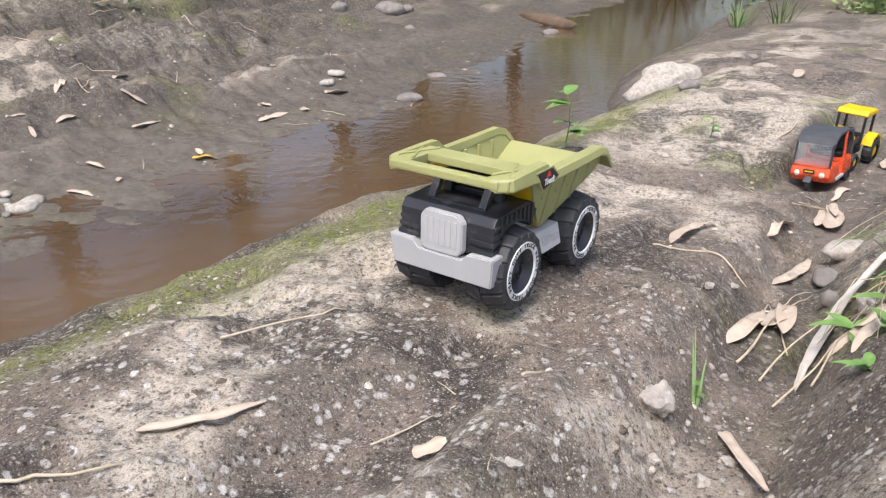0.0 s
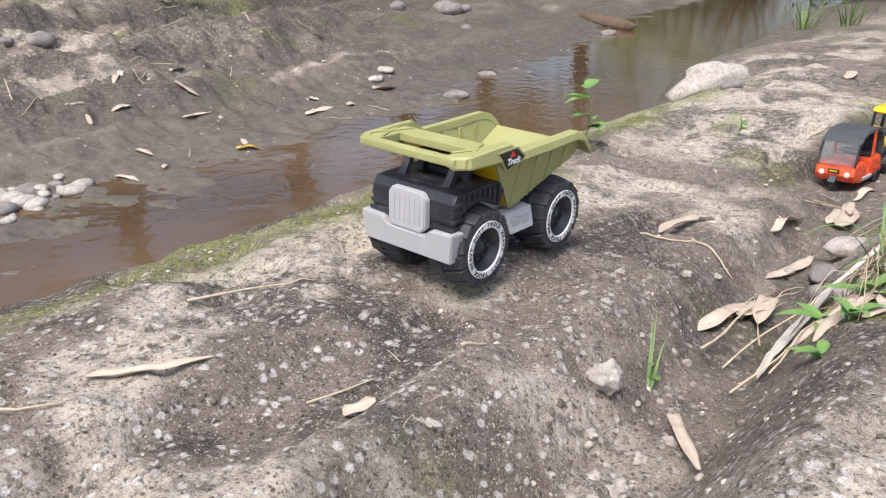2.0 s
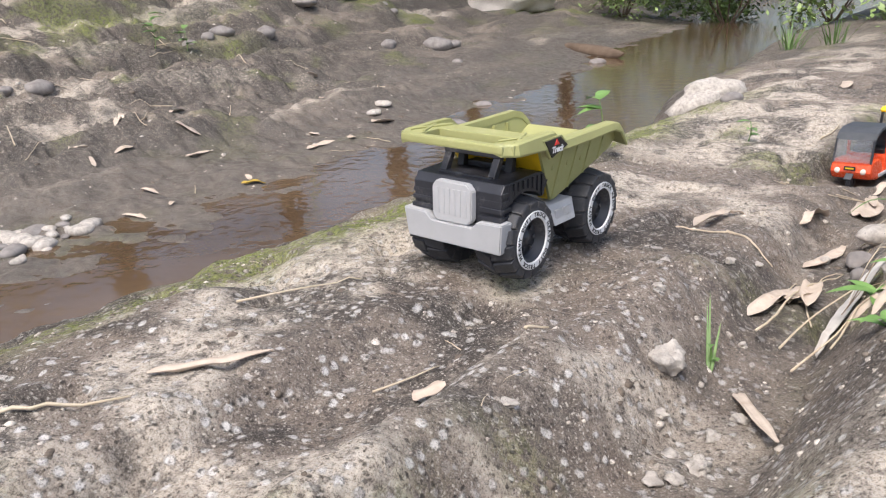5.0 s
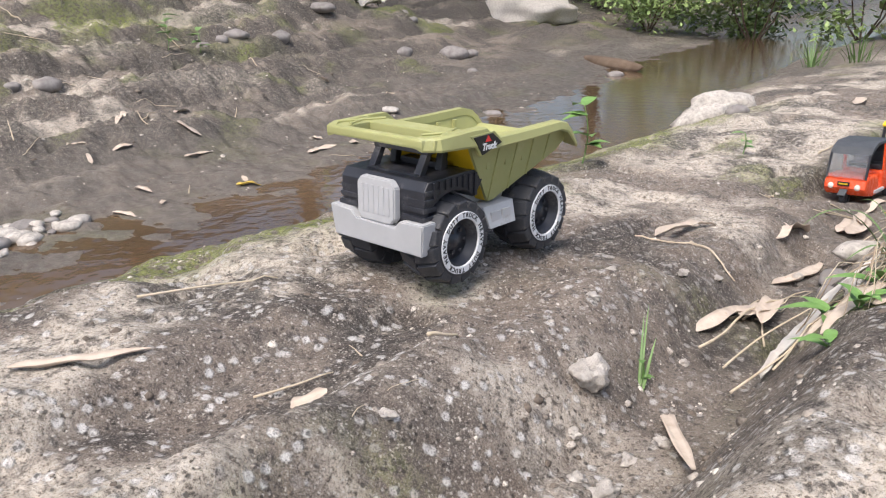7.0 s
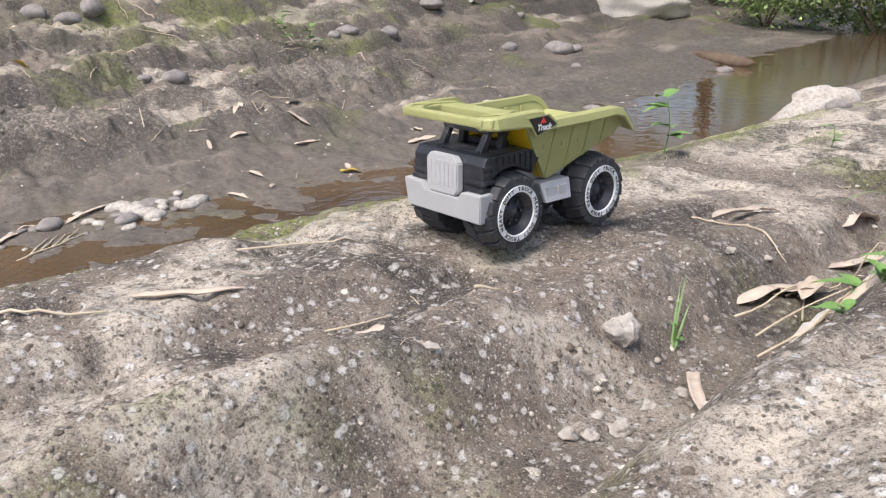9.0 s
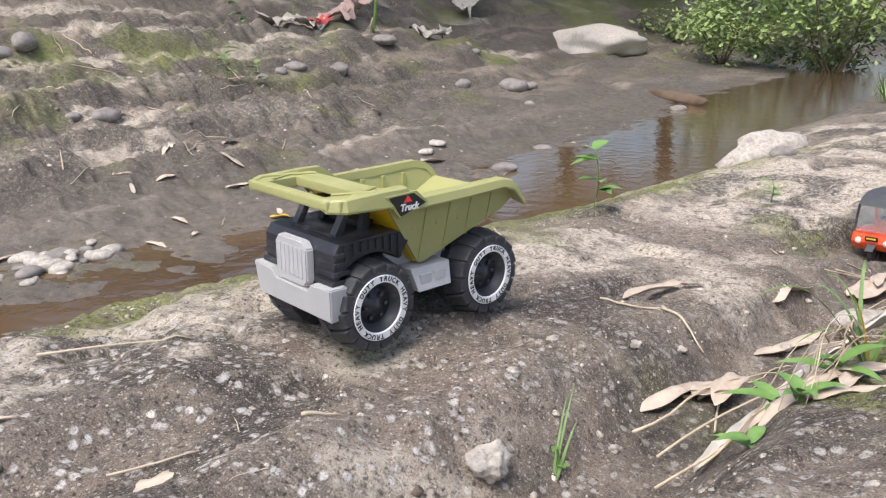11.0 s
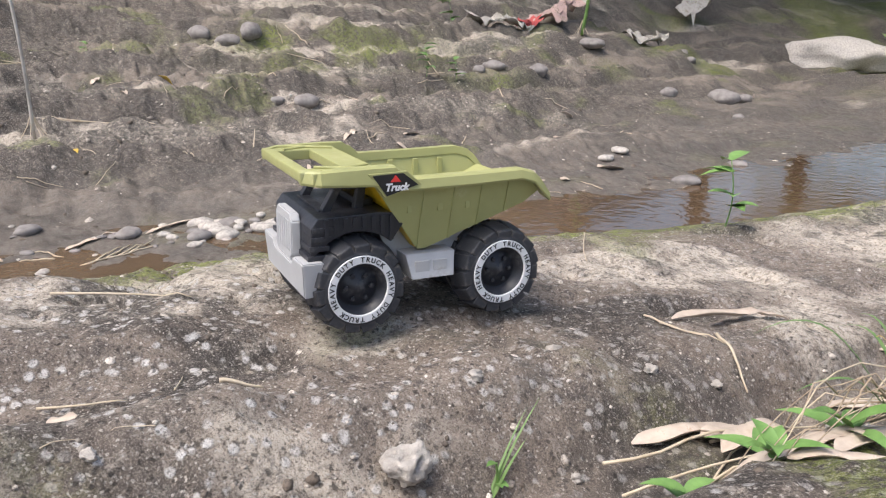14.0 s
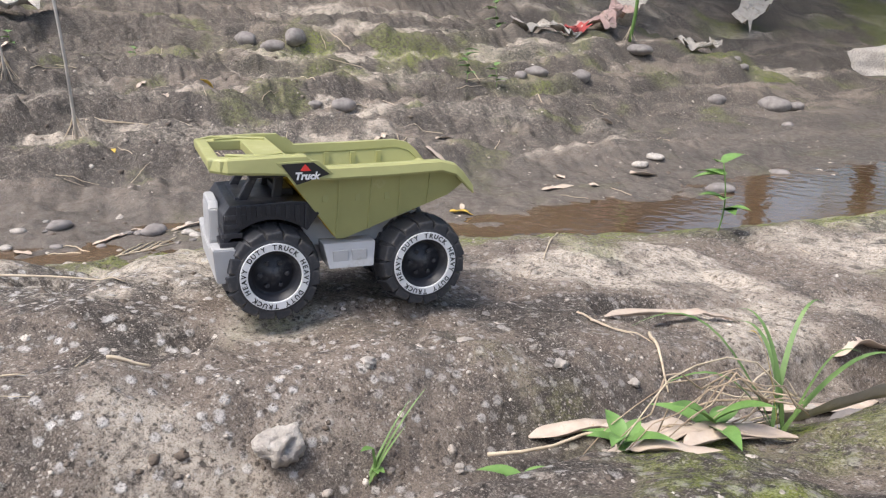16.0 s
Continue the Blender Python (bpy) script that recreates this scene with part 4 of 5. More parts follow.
# ---- dry leaves and straw on the ground ----
def dry_leaf(s0, d0, s1, d1, width, mat="sheath", lift=0.003, arch=0.0, label="pale dry bamboo leaf sheath on the mud", seed=0, name="dry_leaf", tip=0.12, group="fallen dry leaves"):
    """A dry leaf from one end to the other, cupped across and curled along."""
    rng = random.Random(seed * 7 + int(1000 * abs(s0 * 3 + d0)))
    n, k = 14, 5
    a, b = at(s0, d0), at(s1, d1)
    side = (b - a).cross(Vector((0, 0, 1))).normalized()
    bend, twist, cup = rng.uniform(-0.08, 0.08), rng.uniform(-0.35, 0.35), rng.uniform(0.1, 0.28)
    vs, fs = [], []
    for i in range(n + 1):
        u = i / n
        w = width * min(1.0, (max(u, 0.0) / 0.22) ** 0.6 + tip) * (min(1, (1 - u) / 0.35 + tip * 0.6)) ** 0.8
        c = a.lerp(b, u) + side * bend * (b - a).length * math.sin(math.pi * u)
        z = max(c.z, ground_z(c.x, c.y)) + lift + arch * math.sin(math.pi * u)
        for j in range(k):
            v = j / (k - 1) * 2 - 1
            p = c + side * v * w / 2 * math.cos(twist * u)
            vs.append((p.x, p.y, z + cup * w * v * v + twist * u * v * w * 0.4 + 0.06 * w * math.sin(9 * u + 5 * v)))
    m = n * k + k
    vs += [(x, y, z - 0.0008) for x, y, z in vs]
    for i in range(n):
        for j in range(k - 1):
            q = i * k + j
            fs.append((q, q + 1, q + k + 1, q + k))
            fs.append((m + q, m + q + k, m + q + k + 1, m + q + 1))
        fs += [(i * k, i * k + k, m + i * k + k, m + i * k), (i * k + k - 1, m + i * k + k - 1, m + i * k + 2 * k - 1, i * k + 2 * k - 1)]
    return tagged(new(name, arrays(name, vs, fs, M[mat])), label, "leaf", group)


def straw(s0, d0, s1, d1, r=0.0016, mat="straw", bend=0.035, seed=0, lift=0.003, label="thin dry straw lying on the mud", name="straw"):
    rng = random.Random(seed * 13 + int(1000 * abs(s0 + 2 * d0)))
    r *= 0.6
    a, b = at(s0, d0), at(s1, d1)
    side = (b - a).cross(Vector((0, 0, 1))).normalized()
    k, ph = rng.uniform(-bend, bend), rng.uniform(0, 6)
    pts = []
    for i in range(11):
        u = i / 10
        c = a.lerp(b, u) + side * (b - a).length * (k * math.sin(math.pi * u) + 0.006 * math.sin(7 * u + ph))
        c.z = max(c.z, ground_z(c.x, c.y)) + lift
        pts.append(c)
    bm = tube(bmesh.new(), pts, r, r * 0.45, 6)
    return tagged(new(name, mesh_of(name, bm, M[mat])), label, "straw", "scattered straw")


CURL = "long curled dry bamboo sheath in the rut"
dry_leaf(0.60, 0.285, 0.43, 0.275, 0.016, arch=0.004, label=CURL)
dry_leaf(0.50, 0.170, 0.36, 0.15, 0.017)
dry_leaf(0.36, 0.215, 0.28, 0.20, 0.026, tip=0.6)
dry_leaf(-1.26, 0.545, -1.43, 0.575, 0.035)
dry_leaf(-0.008, 0.190, -0.064, 0.167, 0.017, label="small pale dry leaf near the rut")
dry_leaf(-0.238, 0.139, -0.405, 0.125, 0.024)
dry_leaf(0.226, 0.172, 0.110, 0.184, 0.020, arch=0.003, label="dry sheath in a heap in the rut")
dry_leaf(0.238, 0.152, 0.085, 0.179, 0.028, lift=0.009, tip=0.4, label="broad dry sheath on a heap in the rut")
dry_leaf(0.165, 0.155, 0.078, 0.172, 0.014, lift=0.015, label="dry sheath on a heap in the rut")
dry_leaf(0.157, 0.30, 0.125, 0.312, 0.014, label="small pale dry leaf on the ridge")
dry_leaf(0.752, 0.158, 0.628, 0.152, 0.022, arch=0.004)
dry_leaf(0.70, 0.112, 0.602, 0.130, 0.022, lift=0.014, label="broad dry sheath on straw in the rut")
dry_leaf(0.70, 0.135, 0.62, 0.13, 0.024, lift=0.010)
dry_leaf(1.175, 0.272, 1.155, 0.255, 0.013, "sheath", tip=0.5, label="small pale torn leaf scrap")
dry_leaf(0.905, 0.115, 0.985, 0.055, 0.012, arch=0.003, label="curled brown dry sheath in the rut", tip=0.5)
dry_leaf(1.30, 0.43, 1.215, 0.385, 0.010, label="narrow pale dry leaf on the ridge")
dry_leaf(-0.85, 2.30, -0.975, 2.285, 0.05, label="yellowed dry leaf on the far mud bank")
dry_leaf(-0.40, 2.215, -0.52, 2.185, 0.04, label="pale dry leaf on the far mud bank")
dry_leaf(-0.54, 2.36, -0.555, 2.31, 0.03, label="pale dry leaf on the far mud bank")
dry_leaf(-0.58, 2.17, -0.62, 2.17, 0.035, label="pale dry leaf on the far mud bank")
dry_leaf(0.93, 2.12, 0.74, 2.23, 0.02, label="dry leaf strip on the far mud bank")
dry_leaf(0.45, 2.075, 0.43, 1.98, 0.02, label="dry leaf strip on the far mud bank")
for k, (s, d, ds, dd) in enumerate([(0.35, 2.55, -0.10, 0.02), (0.12, 2.65, -0.08, 0.06), (1.05, 2.15, -0.07, -0.03), (1.15, 2.05, -0.10, 0.04), (1.62, 2.10, -0.09, 0.05), (0.02, 2.38, -0.12, 0.01),
                                    (1.30, 1.98, 0.05, 0.08), (-0.2, 2.8, -0.1, 0.05), (2.2, 2.05, 0.12, 0.04), (2.05, 1.98, 0.02, 0.08), (2.55, 2.3, -0.1, 0.03)]):
    dry_leaf(s, d, s + ds, d + dd, 0.022, seed=k, label="pale dry leaf on the far mud bank")

for k, row in enumerate([(-0.285, 0.358, -0.40, 0.348, 0.0035), (-0.373, 0.150, -0.481, 0.117, 0.0022), (-0.415, 0.124, -0.564, 0.079, 0.0016), (-0.397, 0.147, -0.48, 0.09, 0.0016),
                         (-0.30, 0.27, -0.33, 0.25, 0.0015), (-0.58, 0.165, -0.62, 0.09, 0.001), (-0.68, 0.27, -0.72, 0.24, 0.003), (-0.7, 0.2, -0.95, 0.18, 0.0012),
                         (0.19, 0.29, 0.14, 0.325, 0.002), (0.165, 0.293, 0.13, 0.308, 0.003), (0.161, 0.21, 0.099, 0.184, 0.002), (0.119, 0.215, 0.084, 0.196, 0.0016),
                         (0.02, 0.16, -0.01, 0.15, 0.0014), (0.16, 0.215, 0.07, 0.15, 0.0016), (0.19, 0.22, 0.09, 0.165, 0.0014), (0.30, 0.135, 0.20, 0.06, 0.0012)]):
    straw(*row, seed=k)
for k, row in enumerate([(0.57, 0.252, 0.598, 0.182, 0.0032), (0.624, 0.30, 0.585, 0.225, 0.002), (0.41, 0.03, 0.455, 0.0, 0.0022), (0.47, 0.0, 0.37, -0.04, 0.002),
                         (0.50, -0.04, 0.56, -0.06, 0.003), (0.36, 0.13, 0.24, 0.09, 0.0016), (0.70, 0.145, 0.57, 0.155, 0.0025), (0.69, 0.135, 0.555, 0.14, 0.0025), (0.68, 0.125, 0.56, 0.12, 0.0018),
                         (0.72, 0.10, 0.60, 0.15, 0.002), (0.56, 0.155, 0.50, 0.12, 0.0018)]):
    straw(*row, seed=40 + k)
for k, row in enumerate([(0.42, 0.68, 0.56, 0.485, 0.0022), (0.77, 0.47, 0.728, 0.435, 0.0018), (0.62, 0.28, 0.60, 0.235, 0.0018), (1.165, 0.50, 1.045, 0.455, 0.0022),
                         (1.18, 0.31, 1.12, 0.29, 0.0018), (1.45, 0.36, 1.43, 0.36, 0.003), (1.06, 0.245, 1.03, 0.24, 0.003), (1.35, 0.1, 1.40, 0.05, 0.002),
                         (1.42, 0.455, 1.33, 0.40, 0.003), (1.72, 0.10, 1.66, 0.05, 0.0014), (1.69, 0.07, 1.70, 0.03, 0.0014), (1.60, 0.10, 1.56, 0.055, 0.001),
                         (2.63, 0.16, 2.56, 0.12, 0.0022), (2.60, 0.17, 2.52, 0.16, 0.0014), (2.36, 0.13, 2.34, 0.11, 0.0012), (1.74, 0.105, 1.62, 0.03, 0.0012)]):
    straw(*row, seed=80 + k)
rng = random.Random(5)
for k in range(80):
    s, d, a, l = rng.uniform(-1.6, 3.2), rng.uniform(1.95, 4.2), rng.uniform(0, 3.1), rng.uniform(0.06, 0.2)
    straw(s, d, s + l * math.cos(a), d + l * math.sin(a), rng.uniform(0.002, 0.005), seed=200 + k, lift=0.004, label="thin dry straw on the far bank")
for k in range(40):
    s, d, a, l = rng.uniform(-1.2, 2.8), rng.uniform(0.05, 0.7), rng.uniform(0, 3.1), rng.uniform(0.01, 0.035)
    straw(s, d, s + l * math.cos(a), d + l * math.sin(a), rng.uniform(0.0006, 0.0012), seed=300 + k, lift=0.001)
for k in range(34):
    s, d, a, l = rng.uniform(-1.4, 3.0), rng.uniform(2.0, 4.0), rng.uniform(0, 6.2), rng.uniform(0.03, 0.09)
    dry_leaf(s, d, s + l * math.cos(a), d + l * math.sin(a), l * 0.35, "yellow_leaf" if k % 9 == 0 else "sheath", 0.006, seed=500 + k, label="fallen yellow leaf on the far bank" if k % 9 == 0 else "small dry leaf scrap on the far bank")
for k, (s, d, e, g) in enumerate([(1.12, 1.88, 0.91, 1.98), (1.08, 1.90, 1.01, 1.99), (1.05, 1.91, 0.98, 2.01), (1.02, 1.93, 0.95, 2.02), (0.99, 1.94, 0.92, 2.03)]):
    straw(s, d, e, g, 0.005, seed=400 + k, label="dry frond rib on wet mud")


# ---- stones ----
def stone(s, d, rx, ry, rz, mat="stone", seed=0, sink=0.3, turn=0.0, label="rounded grey river stone", name="stone", subdiv=3, rough=0.18, group="river stones"):
    bm = bmesh.new()
    bmesh.ops.create_icosphere(bm, subdivisions=subdiv, radius=1)
    off = Vector((seed * 3.7, seed * 1.3, seed * 2.1))
    for v in bm.verts:
        p = v.co.copy()
        k = 1 + rough * noise.noise(p * 1.3 + off) + 0.4 * rough * noise.noise(p * 3.5 + off) + 0.15 * rough * noise.noise(p * 9 + off)
        v.co = Vector((p.x * rx, p.y * ry, p.z * rz)) * k
    c = at(s, d)
    ob = new(name, mesh_of(name, bm, M[mat]))
    ob.matrix_world = pose(c.x, c.y, c.z + rz * (1 - 2 * sink), 0, 0, turn)
    return tagged(ob, label, "stone", group)


PALE = "pale knobbly stone with dark lichen on the ridge"
stone(0.95, 0.165, 0.015, 0.014, 0.012, "pale_stone", 1, 0.2, 60, "pale pitted stone resting on the ridge", subdiv=4, rough=0.7)
for k, (s, d, r) in enumerate([(2.255, 0.145, 0.010), (2.286, 0.098, 0.018), (2.328, 0.118, 0.014), (2.318, 0.105, 0.011), (2.20, 0.095, 0.012), (2.238, 0.105, 0.012), (2.288, 0.12, 0.011), (2.12, 0.21, 0.010),
                               (2.02, 0.25, 0.011), (1.95, 0.20, 0.010), (1.88, 0.19, 0.009), (2.40, 0.20, 0.010), (2.07, 0.14, 0.009), (1.80, 0.30, 0.010)]):
    s, r = s - 1.25, r * 0.5
    stone(s, d, r * 1.2, r, r * 0.7, "pale_stone", 20 + k, 0.38, 50 * k, PALE, subdiv=3, rough=0.8)
stone(0.66, 0.036, 0.015, 0.013, 0.012, "pale_stone", 3, 0.15, 10, "white crusty stone on the mossy bank", subdiv=4, rough=0.35)
stone(0.45, 0.155, 0.007, 0.006, 0.006, "pale_stone", 4, 0.2, 0, "white shell-like stone in the rut", subdiv=2)
stone(0.44, 0.115, 0.029, 0.018, 0.012, "stone", 5, 0.25, 60)
stone(0.36, 0.105, 0.038, 0.024, 0.014, "pale_stone", 6, 0.25, 20, "flat pale stone beside the rut")
stone(0.56, 0.09, 0.010, 0.012, 0.012, "stone", 7, 0.25, 120, "small grey stone in the rut")
stone(-1.15, 0.93, 0.135, 0.085, 0.08, "pale_stone", 8, 0.5, 15, "pale boulder at the water's edge", "boulder", 4, 0.45)
stone(-0.9, 0.78, 0.05, 0.03, 0.02, "stone", 9, 0.3, 60)
for k, (s, d, a, b, c) in enumerate([(-2.66, 3.42, 0.14, 0.10, 0.075), (-2.82, 3.40, 0.07, 0.06, 0.045), (-2.40, 3.63, 0.085, 0.07, 0.06), (-1.02, 3.83, 0.085, 0.06, 0.04), (-1.12, 3.80, 0.05, 0.05, 0.04), (-1.23, 3.82, 0.10, 0.06, 0.05),
                                     (-1.51, 3.78, 0.08, 0.06, 0.06), (0.06, 3.33, 0.09, 0.07, 0.05), (0.19, 3.36, 0.05, 0.05, 0.03), (-2.47, 3.1, 0.05, 0.04, 0.03)]):
    stone(s, d, a * 0.72, b * 0.72, c * 0.72, "stone", 40 + k, 0.3, 37 * k, "rounded grey-violet river stone on the far bank", subdiv=3)
for k, (s, d, a, b, c) in enumerate([(0.36, 4.29, 0.10, 0.07, 0.06), (0.22, 4.22, 0.10, 0.07, 0.05), (0.09, 4.22, 0.10, 0.07, 0.07), (-2.27, 4.30, 0.16, 0.11, 0.05), (-2.1, 4.6, 0.08, 0.07, 0.05), (-3.2, 4.3, 0.06, 0.05, 0.04),
                                     (-3.3, 4.5, 0.06, 0.05, 0.04), (-1.08, 2.45, 0.06, 0.045, 0.02), (-0.97, 2.40, 0.05, 0.035, 0.02)]):
    stone(s, d, a * 0.75, b * 0.75, c * 0.75, "stone" if k < 7 else "pale_stone", 60 + k, 0.3, 51 * k, "rounded grey-violet river stone on the far bank" if k < 7 else "white flaky stone on the mud", subdiv=3)
stone(-5.3, 4.75, 0.50, 0.32, 0.18, "pale_stone", 70, 0.3, 20, "large pale flat boulder on the far bank", "boulder", 4, 0.3)
rng = random.Random(9)
for k in range(46):
    s = rng.choice((rng.gauss(0.72, 0.12), rng.gauss(1.15, 0.2)))
    d, r = rng.gauss(2.06, 0.10), rng.choice((0.008, 0.012, 0.016, 0.03))
    stone(s, d, r * 1.4, r, r * 0.6, "pale_stone" if k % 3 else "stone", 100 + k, 0.3, 41 * k, "small river stone on wet mud" if r < 0.04 else "flat grey stone on wet mud", subdiv=2)
for k, (s, d, r) in enumerate([(-1.60, 2.26, 0.05), (-1.08, 2.03, 0.06), (-3.3, 2.55, 0.07), (0.68, 2.13, 0.05), (0.98, 2.09, 0.045)]):
    r *= 0.75
    stone(s, d, r * 1.3, r, r * 0.5, "stone", 160 + k, 0.3, 29 * k, "dark wet stone at the water's edge", subdiv=3)


def pebble_field():
    """Gravel set in the weathered rock."""
    bm = bmesh.new()
    bmesh.ops.create_icosphere(bm, subdivisions=1, radius=1)
    base = np.array([v.co[:] for v in bm.verts])
    tri = np.array([[v.index for v in f.verts] for f in bm.faces])
    bm.free()
    r = np.random.RandomState(4)
    n = 34000
    s, d = r.uniform(-0.5, 1.7, n), r.uniform(-0.3, 0.75, n)
    keep = (r.uniform(0, 1, n) < 0.3 + 0.7 * sstep(s, 0.5, 1.3)) & (r.uniform(-0.6, 1.2, n) < fbm(s * 4, d * 5, 3, 12) + 0.5)
    far = r.uniform(0, 1, 3000)
    big = r.uniform(0, 1, keep.sum()) < 0.022
    s, d = np.r_[s[keep], r.uniform(-2.6, 2.2, 3000)], np.r_[d[keep], 1.95 + 2.4 * far]
    m = len(s)
    size = np.where(np.arange(m) < keep.sum(), r.lognormal(math.log(0.0014), 0.6, m), r.lognormal(math.log(0.0045), 0.6, m))
    size = np.minimum(size, np.where(np.arange(m) < keep.sum(), 0.006, 0.02))
    size[:keep.sum()] = np.where(big, r.uniform(0.003, 0.0085, keep.sum()), size[:keep.sum()])
    x, y = xy(s, d)
    c = np.stack([x, y, height(s, d) - 0.35 * size], -1)
    a = r.uniform(0, 6.28, m)
    sq = r.uniform(0.6, 1.0, (m, 3)) * [1.25, 1, 0.75]
    P = base[None] * sq[:, None] * (1 + 0.22 * r.uniform(-1, 1, (m, len(base), 1)))
    P = np.stack([P[..., 0] * np.cos(a)[:, None] - P[..., 1] * np.sin(a)[:, None], P[..., 0] * np.sin(a)[:, None] + P[..., 1] * np.cos(a)[:, None], P[..., 2]], -1)
    P = P * size[:, None, None] + c[:, None]
    F = (tri[None] + (np.arange(m) * len(base))[:, None, None]).reshape(-1, 3)
    ob = new("gravel", arrays("gravel", P.reshape(-1, 3).tolist(), F.tolist(), M["gravel"]))
    tagged(ob, "small pale pebbles set in weathered rock", "gravel", kind="stuff")


pebble_field()


# ---- green plants ----
def leaf_blade(bm, base, way, length, width, droop=0.3, fold=0.15, n=6, shape="oval"):
    """One leaf as a folded, drooping strip from base along way."""
    way = way.normalized()
    side = way.cross(Vector((0, 0, 1)))
    side = side.normalized() if side.length > 0.05 else Vector((1, 0, 0))
    up = side.cross(way)
    rows = []
    for i in range(n + 1):
        u = i / n
        c = base + way * length * u + Vector((0, 0, -1)) * droop * length * u * u
        w = width * (math.sin(math.pi * (0.06 + 0.94 * u) ** 0.75) if shape == "oval" else (1 - u) ** 0.7 * min(1, 0.4 + 4 * u))
        rows.append([bm.verts.new(c + side * v * w / 2 + up * fold * abs(v) * w) for v in (-1, 0, 1)])
    for a, b in zip(rows, rows[1:]):
        for j in (0, 1):
            bm.faces.new((a[j], a[j + 1], b[j + 1], b[j]))


def seedling(s, d, height_m, leaves, leaf_len, seed, label, width=0.45):
    rng = random.Random(seed)
    c = at(s, d)
    t = thing("seedling", Matrix.Translation(c), label, "seedling", "young green plants")
    pts = [Vector((0.08 * height_m * math.sin(3 * u), 0.05 * height_m * math.cos(4 * u), height_m * u - 0.003 * (1 - u))) for u in np.linspace(0, 1, 7)]
    part("stem", tube(bmesh.new(), pts, 0.0016, 0.0009), M["leaf"], t)
    for k in range(leaves):
        u = 0.35 + 0.65 * (k // 2) / max(1, (leaves - 1) // 2)
        p = pts[min(6, round(6 * u))]
        a = 2.4 * k + rng.uniform(-0.3, 0.3) + (math.pi if k % 2 else 0)
        w = Vector((math.cos(a), math.sin(a), rng.uniform(0.1, 0.5)))
        b = bmesh.new()
        leaf_blade(b, p, w, leaf_len * rng.uniform(0.75, 1.1) * (0.7 + 0.3 * u), leaf_len * width, 0.25)
        part("leaf", b, M["leaf"], t, smooth=True)
    return t


seedling(0.10, 0.70, 0.12, 8, 0.065, 1, "bright green seedling at the ridge's mossy edge")
seedling(-0.21, 0.49, 0.045, 5, 0.034, 2, "small green seedling in a crack of the ridge")
seedling(0.885, 0.150, 0.022, 3, 0.015, 3, "tiny green seedling beside a grass shoot")
seedling(-0.75, 3.75, 0.18, 9, 0.09, 4, "green weed among river stones")
seedling(-0.92, 3.72, 0.12, 7, 0.08, 5, "green weed among river stones")
seedling(-1.4, 4.75, 0.22, 8, 0.11, 6, "green weed on the upper bank")
seedling(1.50, 4.02, 0.07, 6, 0.06, 7, "small green weed on the upper bank")
seedling(0.95, 3.9, 0.06, 6, 0.06, 8, "small green weed on the upper bank")


def grass_tuft(s, d, blades, length, seed, label, spread=0.35, width=0.006, lean=(0, 0), mat="blade", radius=0.012):
    rng = random.Random(seed)
    t = thing("grass_tuft", Matrix.Translation(at(s, d, -0.003)), label, "grass", "grass tufts")
    for k in range(blades):
        a, out = rng.uniform(0, 6.28), rng.uniform(0.1, 1) * spread
        w = Vector((math.cos(a) * out + lean[0], math.sin(a) * out + lean[1], 1))
        b = bmesh.new()
        base = Vector((math.cos(a), math.sin(a), 0)) * rng.uniform(0, radius)
        leaf_blade(b, base, w, length * rng.uniform(0.55, 1.1), width * rng.uniform(0.7, 1.2), rng.uniform(0.1, 0.5), 0.25, 8, "blade")
        part("blade", b, M[mat], t, smooth=True)
    return t


def grass_clump(s, d, tips, label):
    """A clump whose long blades arch out to given tips: along, across, height."""
    base = at(s, d, -0.004)
    t = thing("grass_clump", Matrix.Translation(base), label, "grass", "grass tufts")
    for k, (ts, td, tz) in enumerate(tips):
        x, y = xy(ts, td)
        e = Vector((x, y, tz)) - base
        out = Vector((e.x, e.y, 0))
        b = bmesh.new()
        rows = []
        side = out.cross(Vector((0, 0, 1))).normalized()
        for i in range(13):
            u = i / 12
            p = out * u + Vector((0, 0, e.z * (1 - (1 - u) ** 1.8) + 0.25 * out.length * math.sin(math.pi * u))) + side * 0.006 * math.sin(3 * u + k)
            w = (0.0045 if k % 3 else 0.006) * (1 - u) ** 0.6 * min(1, 0.5 + 3 * u)
            rows.append([b.verts.new(p + side * v * w / 2 + Vector((0, 0, 0.2 * abs(v) * w))) for v in (-1, 0, 1)])
        for q, r in zip(rows, rows[1:]):
            for j in (0, 1):
                b.faces.new((q[j], q[j + 1], r[j + 1], r[j]))
        part("blade", b, M["yellow_blade" if k == 5 else "blade"], t, smooth=True)


grass_clump(0.65, 0.005, [(0.72, 0.08, 0.57), (0.65, 0.05, 0.585), (0.61, -0.02, 0.57), (0.72, 0.04, 0.545), (0.59, 0.04, 0.585), (0.67, 0.02, 0.58), (0.57, -0.02, 0.56), (0.63, 0.08, 0.56)],
            "grass clump with arching green blades on the bank")
grass_tuft(0.895, 0.145, 3, 0.10, 13, "slender green grass shoot in a crack", 0.5, 0.0042, (0.15, 0.45), radius=0.005)
grass_tuft(-3.75, 1.45, 26, 0.30, 14, "light green grass tuft at the water's edge", 0.8, 0.012, radius=0.08)
grass_tuft(-4.0, 1.25, 22, 0.26, 15, "light green grass tuft at the water's edge", 0.8, 0.012, radius=0.08)
grass_tuft(-2.6, 0.25, 10, 0.12, 16, "thin grass tuft on the track", 0.9, 0.006)
grass_tuft(-1.9, -0.02, 8, 0.12, 17, "thin grass tuft on the track", 0.9, 0.006)


